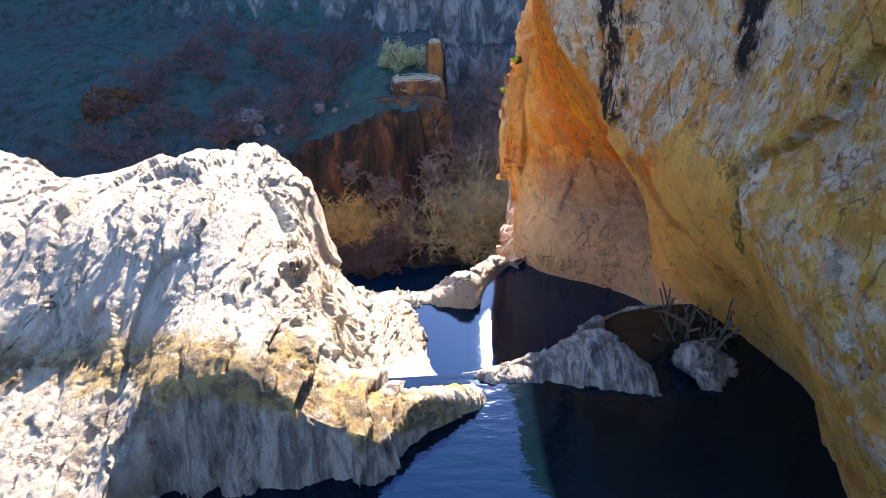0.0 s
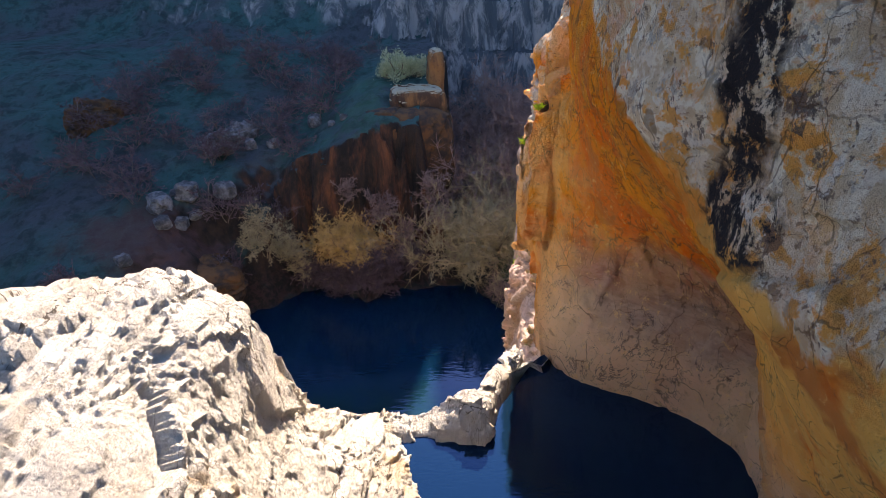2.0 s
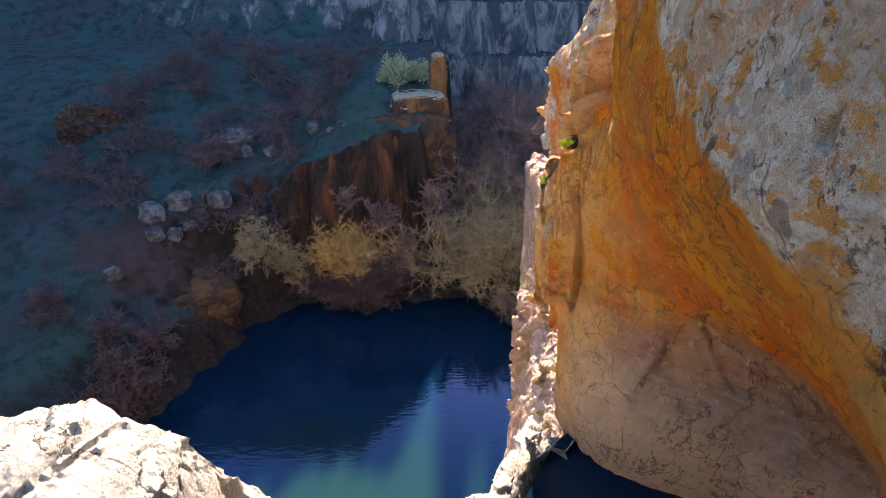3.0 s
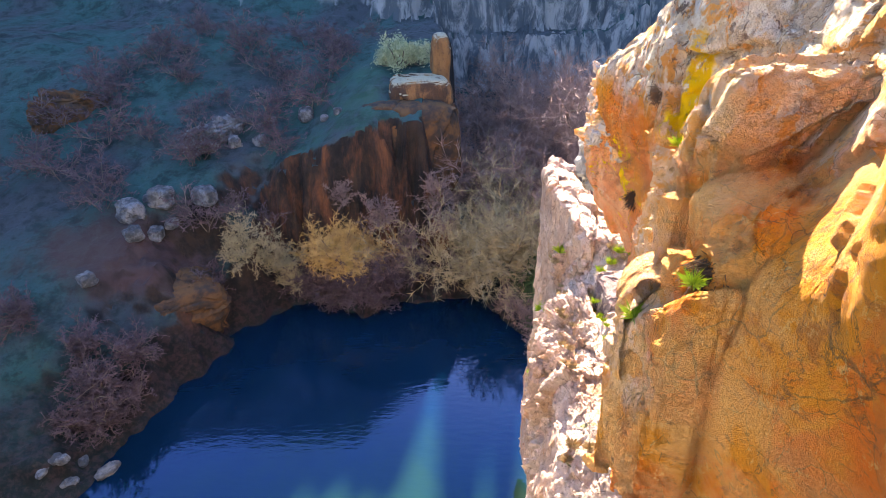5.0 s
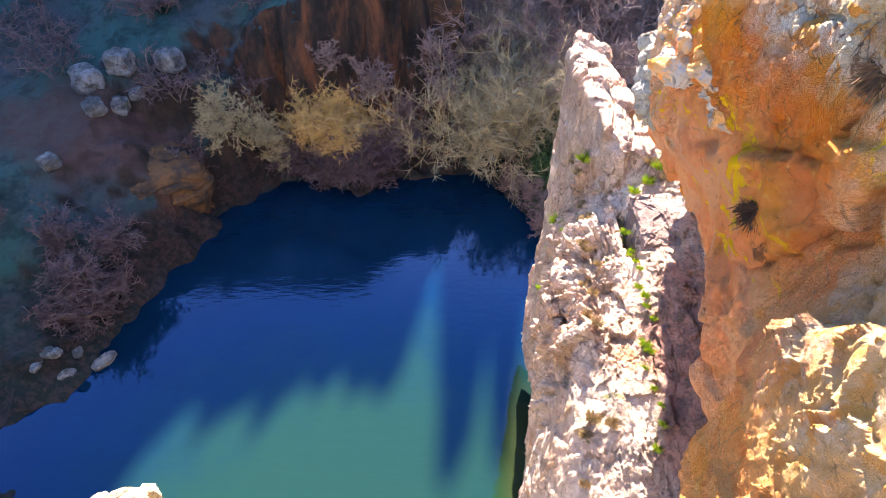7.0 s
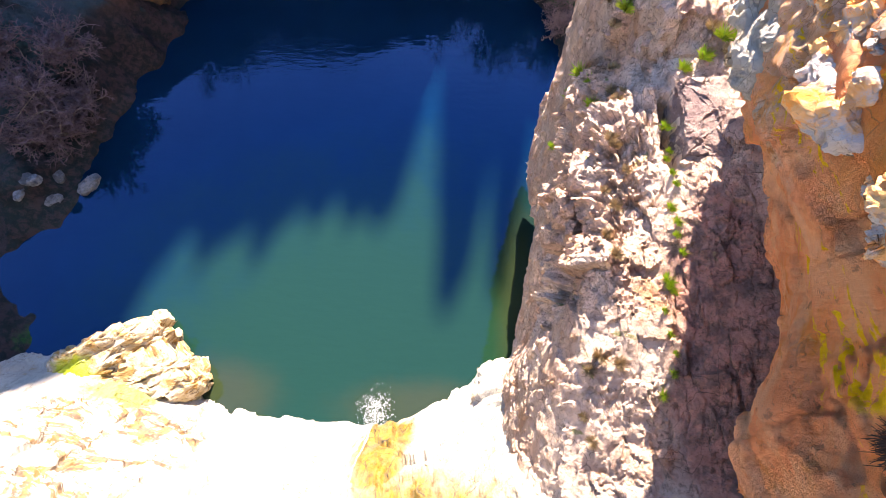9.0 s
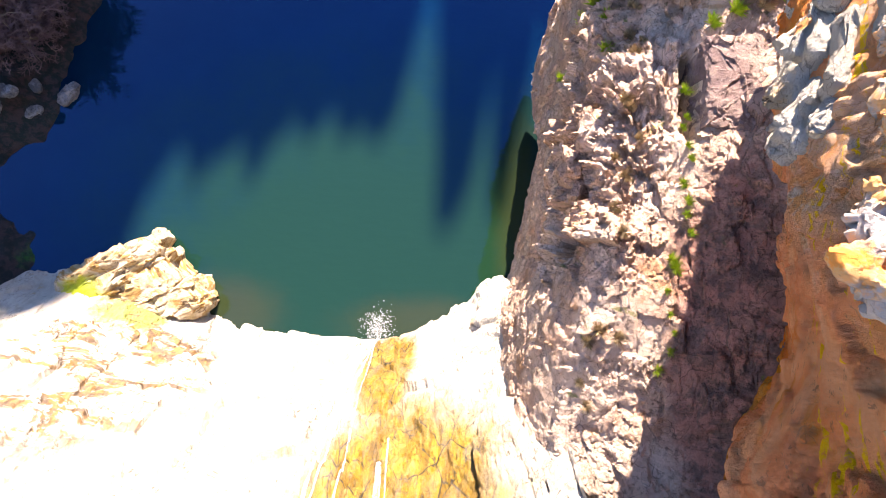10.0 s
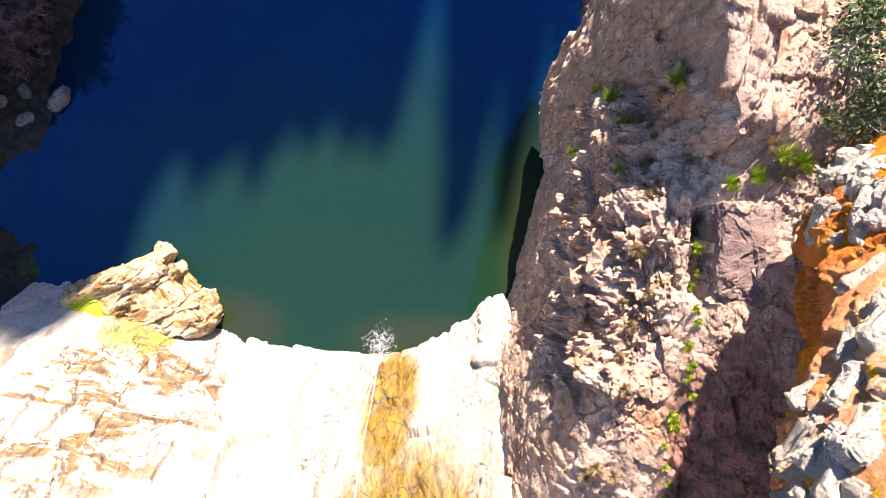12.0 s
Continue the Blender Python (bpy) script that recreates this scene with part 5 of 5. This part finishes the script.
plant(bare_tree("bare_tree", "bare tree with purplish twigs on the valley floor", 12, 11.0, 0.75, TWIG_PURPLE, stems=2, fine=1.45), [(6.8, 50, 1.0, 0), (9.0, 55, 1.1, 80), (6.2, 57, 1.0, 160), (10.5, 49, 1.0, 230), (12.5, 58, 1.15, 300), (8.0, 46.5, 0.8, 40), (4.0, 54, 0.9, 190), (14, 52, 1.1, 20), (10, 66, 1.2, 110), (5, 66, 1.1, 250)], "purple trees in the valley")
plant(bare_tree("bare_shrub", "golden leafless shrub leaning over the water", 21, 6.0, 1.3, TWIG_GOLD, stems=4, fine=1.2, low=0.6), [(-8.6, 42.1, 0.85, 0), (-10.0, 42.0, 0.9, 60), (-6.6, 42.3, 0.85, 200), (-5.6, 42.0, 0.7, 120), (-7.6, 41.6, 0.75, 290)], "golden shrubs by the lake", 6, 0.95)
plant(bare_tree("bare_shrub", "pale leafless shrub at the lake shore", 24, 6.0, 1.2, TWIG_PALE, stems=4, fine=1.0, low=0.4), [(-13.9, 39.6, 0.68, 0), (-12.9, 40.6, 0.72, 90), (-11.8, 41.6, 0.66, 30)], "pale shrubs by the lake", 8, 0.85)
plant(bare_tree("bare_shrub", "reddish leafless shrub growing on the cliff", 27, 4.2, 0.95, TWIG_PURPLE, stems=4, fine=0.85, low=0.3), [(-3.0, 43.4, 0.9, 0), (-5.2, 43.0, 0.75, 70), (-1.4, 44.0, 0.9, 160), (-0.4, 43.0, 0.6, 20), (-2.2, 42.4, 0.6, 250), (-7.2, 43.0, 0.6, 310), (-4.0, 42.0, 0.6, 45), (-6.0, 41.6, 0.8, 130), (0.4, 42.8, 0.55, 180), (-9.4, 41.2, 0.7, 215), (0.8, 46.0, 0.8, 90), (4.2, 39.4, 0.5, 15), (5.0, 38.2, 0.55, 75), (5.6, 36.6, 0.5, 140), (4.6, 40.8, 0.6, 210), (5.8, 35.0, 0.5, 260)], "reddish shrubs on the cliff")
plant(bare_tree("bare_shrub", "dull purple leafless shrub on the shaded bank", 31, 3.0, 1.0, TWIG_GREY, stems=5, fine=0.85, low=0.2), [(-18.0, 28.2, 0.9, 0), (-17.4, 29.8, 0.8, 70), (-18.6, 29.2, 1.0, 130), (-19.0, 27.6, 0.8, 200), (-17.9, 31.2, 0.8, 260), (-19.8, 30.4, 0.8, 300), (-15.6, 37.8, 0.9, 80), (-23.0, 31.2, 0.8, 110), (-6.2, 40.0, 1.1, 10), (-7.8, 41.1, 1.0, 100), (-9.4, 41.2, 1.0, 190), (-4.6, 41.2, 1.0, 280), (-10.9, 41.2, 0.9, 50), (-3.0, 41.9, 0.9, 320), (-6.9, 40.6, 0.9, 150), (-5.4, 40.2, 0.9, 230)], "shrubs on the shaded bank")
plant(bare_tree("bare_shrub", "thin grey leafless shrub on the dark hillside", 33, 3.4, 0.9, TWIG_GREY, stems=3, fine=0.72, low=0.3), [(-22.5 + 9 * math.sin(2.4 * i) + 0.15 * i, 39.5 + 0.55 * i, 0.8 + 0.25 * math.sin(1.7 * i), 77 * i) for i in range(44)], "shrubs on the hillside")


def leafy(seed, r, n, leaf, mat, name="leaves"):
    """A crown of small leaf blades in uneven clumps of about radius r."""
    rng = np.random.default_rng(seed)
    hubs = rng.normal(0, 1, (26, 3)) * np.array((0.5, 0.5, 0.38)) * r + np.array((0, 0, 0.75 * r))
    hubs[:, 2] = np.maximum(hubs[:, 2], 0.12 * r)
    c = hubs[rng.integers(0, 26, n)] + rng.normal(0, 0.17 * r, (n, 3))
    a, b = rng.normal(0, 1, (n, 3)), rng.normal(0, 1, (n, 3))
    a /= np.linalg.norm(a, axis=1, keepdims=True)
    b = np.cross(a, b)
    b /= np.linalg.norm(b, axis=1, keepdims=True)
    s = leaf * rng.uniform(0.6, 1.3, (n, 1))
    v = np.stack([c - a * s, c + b * s * 0.45, c + a * s, c - b * s * 0.45], 1).reshape(-1, 3)
    return mesh_raw(name, v, np.arange(4 * n).reshape(n, 4), mat, False), hubs


def leaf_mat(name, a, b):
    m = Mat(name, 0.6)
    n = m.t.nodes.new("ShaderNodeNewGeometry").outputs["Random Per Island"]
    return m.finish(m.mix(n, a, b))


LEAF_PALE, LEAF_DARK = leaf_mat("pale_leaves", (0.20, 0.26, 0.14), (0.40, 0.45, 0.28)), leaf_mat("dark_leaves", (0.025, 0.06, 0.02), (0.07, 0.13, 0.04))
GRASS = leaf_mat("fresh_grass", (0.22, 0.36, 0.02), (0.48, 0.56, 0.05))
STRAW = leaf_mat("dry_grass", (0.34, 0.24, 0.12), (0.52, 0.42, 0.26))


def evergreen(label, seed, r, n, leaf, mat):
    ob = thing("leafy_shrub", label, "shrub")
    me, hubs = leafy(seed, r, n, leaf, mat)
    part("trunk", tubes("trunk", [(0, 0, -0.3, *h, 0.05 * r, 0.02 * r) for h in hubs[:9]], TRUNK, 4), ob)
    part("crown", me, ob)
    return ob


plant(evergreen("pale green evergreen shrub on the crag", 41, 1.5, 2600, 0.11, LEAF_PALE), [(-3.9, 52.6, 1.0, 0), (-2.4, 52.4, 0.8, 120), (-5.0, 53.2, 0.7, 200)], "evergreen shrubs by the crag")
plant(evergreen("dark green ivy-clad shrub on the bank", 43, 1.6, 2600, 0.11, LEAF_DARK), [(6.2, 40.6, 1.0, 0), (7.4, 43.6, 1.3, 60), (6.4, 38.2, 0.6, 140), (7.0, 48.5, 1.2, 200), (6.6, 36.6, 0.5, 30), (4.9, 41.4, 0.5, 80), (5.4, 37.4, 0.4, 110), (6.0, 39.4, 0.5, 170)], "dark shrubs on the bank")


# ---------------------------------------------------------------- grass and small plants on the rocks
def tuft(name, seed, r, n, mat, label, group):
    rng = np.random.default_rng(seed)
    ang, out = rng.uniform(0, 2 * math.pi, n), rng.uniform(0.15, 1.0, n)
    root = np.stack([np.cos(ang), np.sin(ang), 0 * ang], 1) * (0.22 * r * rng.random((n, 1)))
    tip = root + np.stack([np.cos(ang) * out, np.sin(ang) * out, rng.uniform(0.45, 1.1, n)], 1) * r
    side = np.stack([-np.sin(ang), np.cos(ang), 0 * ang], 1) * 0.022 * r
    mid = (root + tip) / 2 + np.array((0, 0, 0.18 * r))
    v = np.stack([root - side, root + side, mid + side * 0.8, tip, mid - side * 0.8], 1).reshape(-1, 3)
    ob = new(name, mesh_raw(name, v, np.arange(5 * n).reshape(n, 5), mat, False))
    return tagged(ob, label, "grass", group)


def top_of(name, x, y):
    """The height of that rock's surface at x, y (the upper one)."""
    p = SURFACE[name]
    near = p[np.hypot(p[:, 0] - x, p[:, 1] - y) < 0.07]
    return float(near[:, 2].max()) if len(near) else float(p[np.argmin(np.hypot(p[:, 0] - x, p[:, 1] - y)), 2])


_green = tuft("grass_tuft", 61, 0.22, 120, GRASS, "fresh green grass tuft rooted in a rock crevice", "green tufts on the ledge")
_dry = tuft("dry_tuft", 62, 0.34, 130, STRAW, "dry straw-coloured grass tuft on the rock edge", "dry tufts on the ledge")
rnd = random.Random(7)
GREEN_SPOTS = [(3.55 + 0.03 * i + rnd.gauss(0, 0.07), 15.2 + 0.33 * i + rnd.gauss(0, 0.1), 0.35 + 0.35 * rnd.random()) for i in range(17)] + [(4.9, 21.6, 1.0), (4.6, 21.3, 0.9), (4.3, 21.2, 0.8), (5.2, 21.5, 1.0), (3.3, 22.7, 1.2), (3.0, 21.6, 0.9), (3.2, 23.4, 1.4), (3.4, 24.0, 1.3), (2.9, 22.6, 1.0), (3.5, 23.0, 1.2)]
for i, (x, y, sc) in enumerate(GREEN_SPOTS):
    m = pose(x, y, top_of("ledge", x, y) - 0.02, 0, 0, 40 * i)
    o = _green if i == 0 else copy_thing(_green, m)
    o.matrix_world = m @ Matrix.Diagonal((sc, sc, sc, 1))
for x, y, z, sc in [(1.24, 10.96, 20.5, 0.5), (1.3, 11.04, 20.46, 0.4), (1.31, 10.4, 21.14, 0.42), (1.7, 11.9, 21.5, 0.35), (1.78, 12.3, 21.1, 0.3)]:
    o = copy_thing(_green, pose(x, y, z, 0, -25, 50))
    o.matrix_world = pose(x, y, z, 0, -25, 50) @ Matrix.Diagonal((sc, sc, sc, 1))
    tagged(o, group="green tufts on the cliff blocks")
DRY_SPOTS = [(2.75 + 0.06 * i + rnd.gauss(0, 0.1), 17.5 + 0.42 * i + rnd.gauss(0, 0.15), 0.22 + 0.35 * rnd.random()) for i in range(16)] + [(2.2 + rnd.random(), 14.5 + 2.5 * rnd.random(), 0.3 + 0.3 * rnd.random()) for i in range(5)] + [(4.6 + rnd.random(), 20.5 + 2 * rnd.random(), 0.5) for i in range(6)]
for i, (x, y, sc) in enumerate(DRY_SPOTS):
    m = pose(x, y, top_of("ledge", x, y) - 0.02, 0, 0, 70 * i)
    o = _dry if i == 0 else copy_thing(_dry, m)
    o.matrix_world = m @ Matrix.Diagonal((sc, sc, sc, 1))


# ---------------------------------------------------------------- falling water
def foam():
    m = Mat("falling_water", 0.35)
    n = m.noise(5, 6, 0.7, (3, 0.6, 0.6))
    m.put(m.b.inputs["Alpha"], m.math("ADD", m.math("MULTIPLY", m.step(n, 0.35, 0.62), 0.6), 0.06))
    return m.finish((0.80, 0.84, 0.88), [(n, 0.05)])


FOAM = foam()


def nearest_on(name, p):
    q = SURFACE[name]
    d = np.hypot(q[:, 0] - p[0], q[:, 2] - p[2])
    return q[np.argmin(d)]


fall = thing("waterfall", "thin white waterfall running down the yellow wet rock", "waterfall")
STRANDS = [(-3.5, -2.9, 0.05, 0.07, 1.0), (-3.2, -2.85, 0.04, 0.05, 1.0), (-2.6, -2.75, 0.05, 0.03, 0.9), (-1.5, -2.2, 0.12, 0.02, 0.45), (-1.2, -2.0, 0.05, 0.015, 0.5)]
for j, (x0, x1, w0, w1, end) in enumerate(STRANDS):
    rows = []
    for i in range(90):
        t = end * i / 89
        z = 17.2 + (0.15 - 17.2) * t
        x = x0 + (x1 - x0) * smooth(0.1, 1, t) + (0.07 * math.sin(7 * t + 2 * j) + 0.03 * math.sin(23 * t + 5 * j)) * (1 - 0.6 * t)
        p = nearest_on("waterfall_cliff", (x, 0, z))
        w = (w0 + (w1 - w0) * t) * (0.75 + 0.4 * math.sin(19 * t + j) * math.sin(7 * t + 3 * j))
        out = 0.05 + 0.04 * math.sin(math.pi * t)
        rows.append([(x - w, p[1] + out, z), (x - 0.4 * w, p[1] + out + 0.05, z + 0.02), (x + 0.4 * w, p[1] + out + 0.05, z + 0.02), (x + w, p[1] + out, z)])
    part("strand", mesh_grid("strand", np.array(rows, float), FOAM), fall)


def drops(name, at, spread, n, r, seed, parent):
    rng = np.random.default_rng(seed)
    c = np.array(at) + rng.normal(0, 1, (n, 3)) * np.array(spread)
    c[:, 2] = np.maximum(np.abs(c[:, 2] - at[2]) + at[2], 0.02)
    s = r * rng.uniform(0.4, 1.3, (n, 1))
    e = np.eye(3)
    v = np.stack([c + s * e[0], c - s * e[0], c + s * e[1], c - s * e[1], c + s * e[2], c - s * e[2]], 1).reshape(-1, 3)
    f = np.array([(0, 2, 4), (2, 1, 4), (1, 3, 4), (3, 0, 4), (2, 0, 5), (1, 2, 5), (3, 1, 5), (0, 3, 5)])
    return tagged(part(name, mesh_raw(name, v, (np.arange(n)[:, None, None] * 6 + f[None]).reshape(-1, 3), FOAM), parent), kind="stuff")


drops("splash", (-2.85, 15.75, 0.1), (0.28, 0.35, 0.5), 700, 0.022, 81, fall)


for i, (x, y, sc) in enumerate([(5.7, 22.4, 0.42), (6.3, 21.6, 0.5), (5.9, 23.6, 0.55), (6.6, 22.8, 0.6)]):
    ob = evergreen("olive-green evergreen shrub on the sandy back of the ledge", 90 + i, 1.5, 1500, 0.09, LEAF_PALE if i % 2 else LEAF_DARK)
    tagged(ob, group="shrubs on the ledge")
    ob.matrix_world = pose(x, y, top_of("ledge", x, y) - 0.05, 0, 0, 60 * i) @ Matrix.Diagonal((sc, sc, sc, 1))


branch = thing("dead_branch", "thin dead branches leaning against the foot of the cliff", "branch")
tagged(part("spray", tubes("spray", grow(55, 0.9, 0.7, stems=3, fine=0.5)[0] + grow(56, 0.7, 0.8, stems=3, fine=0.4)[1], TRUNK, 3), branch), kind="stuff")
branch.matrix_world = pose(2.55, 4.45, 19.2, 10, -14, 0) @ Matrix.Diagonal((0.5, 0.5, 1.0, 1))


# ---------------------------------------------------------------- dark plants hanging on the cliff
def hanging_plant(seed, at, r):
    rng = np.random.default_rng(seed)
    n = 520
    d = rng.normal(0, 1, (n, 3)) + np.array((-0.9, -0.2, -0.3))
    d /= np.linalg.norm(d, axis=1, keepdims=True)
    a = rng.normal(0, 0.25 * r, (n, 3))
    b = a + d * r * rng.uniform(0.4, 1.0, (n, 1)) - np.array((0, 0, 0.25 * r))
    segs = np.concatenate([a, b, np.full((n, 1), 0.005), np.full((n, 1), 0.002)], 1)
    ob = new("hanging_plant", tubes("hanging_plant", segs, DARK_TWIG, 3))
    ob.location = at
    return tagged(ob, "dark brown dried plant hanging from a crack in the orange cliff", "plant", "dark plants on the cliff")


DARK_TWIG = bark("dark_dry_twigs", (0.06, 0.035, 0.022), (0.16, 0.10, 0.06))
for i, (x, y, z, r) in enumerate([(1.52, 10.55, 21.16, 0.17), (2.38, 14.35, 20.0, 0.16), (2.2, 13.75, 21.5, 0.12)]):
    hanging_plant(700 + i, (x, y, z), r)
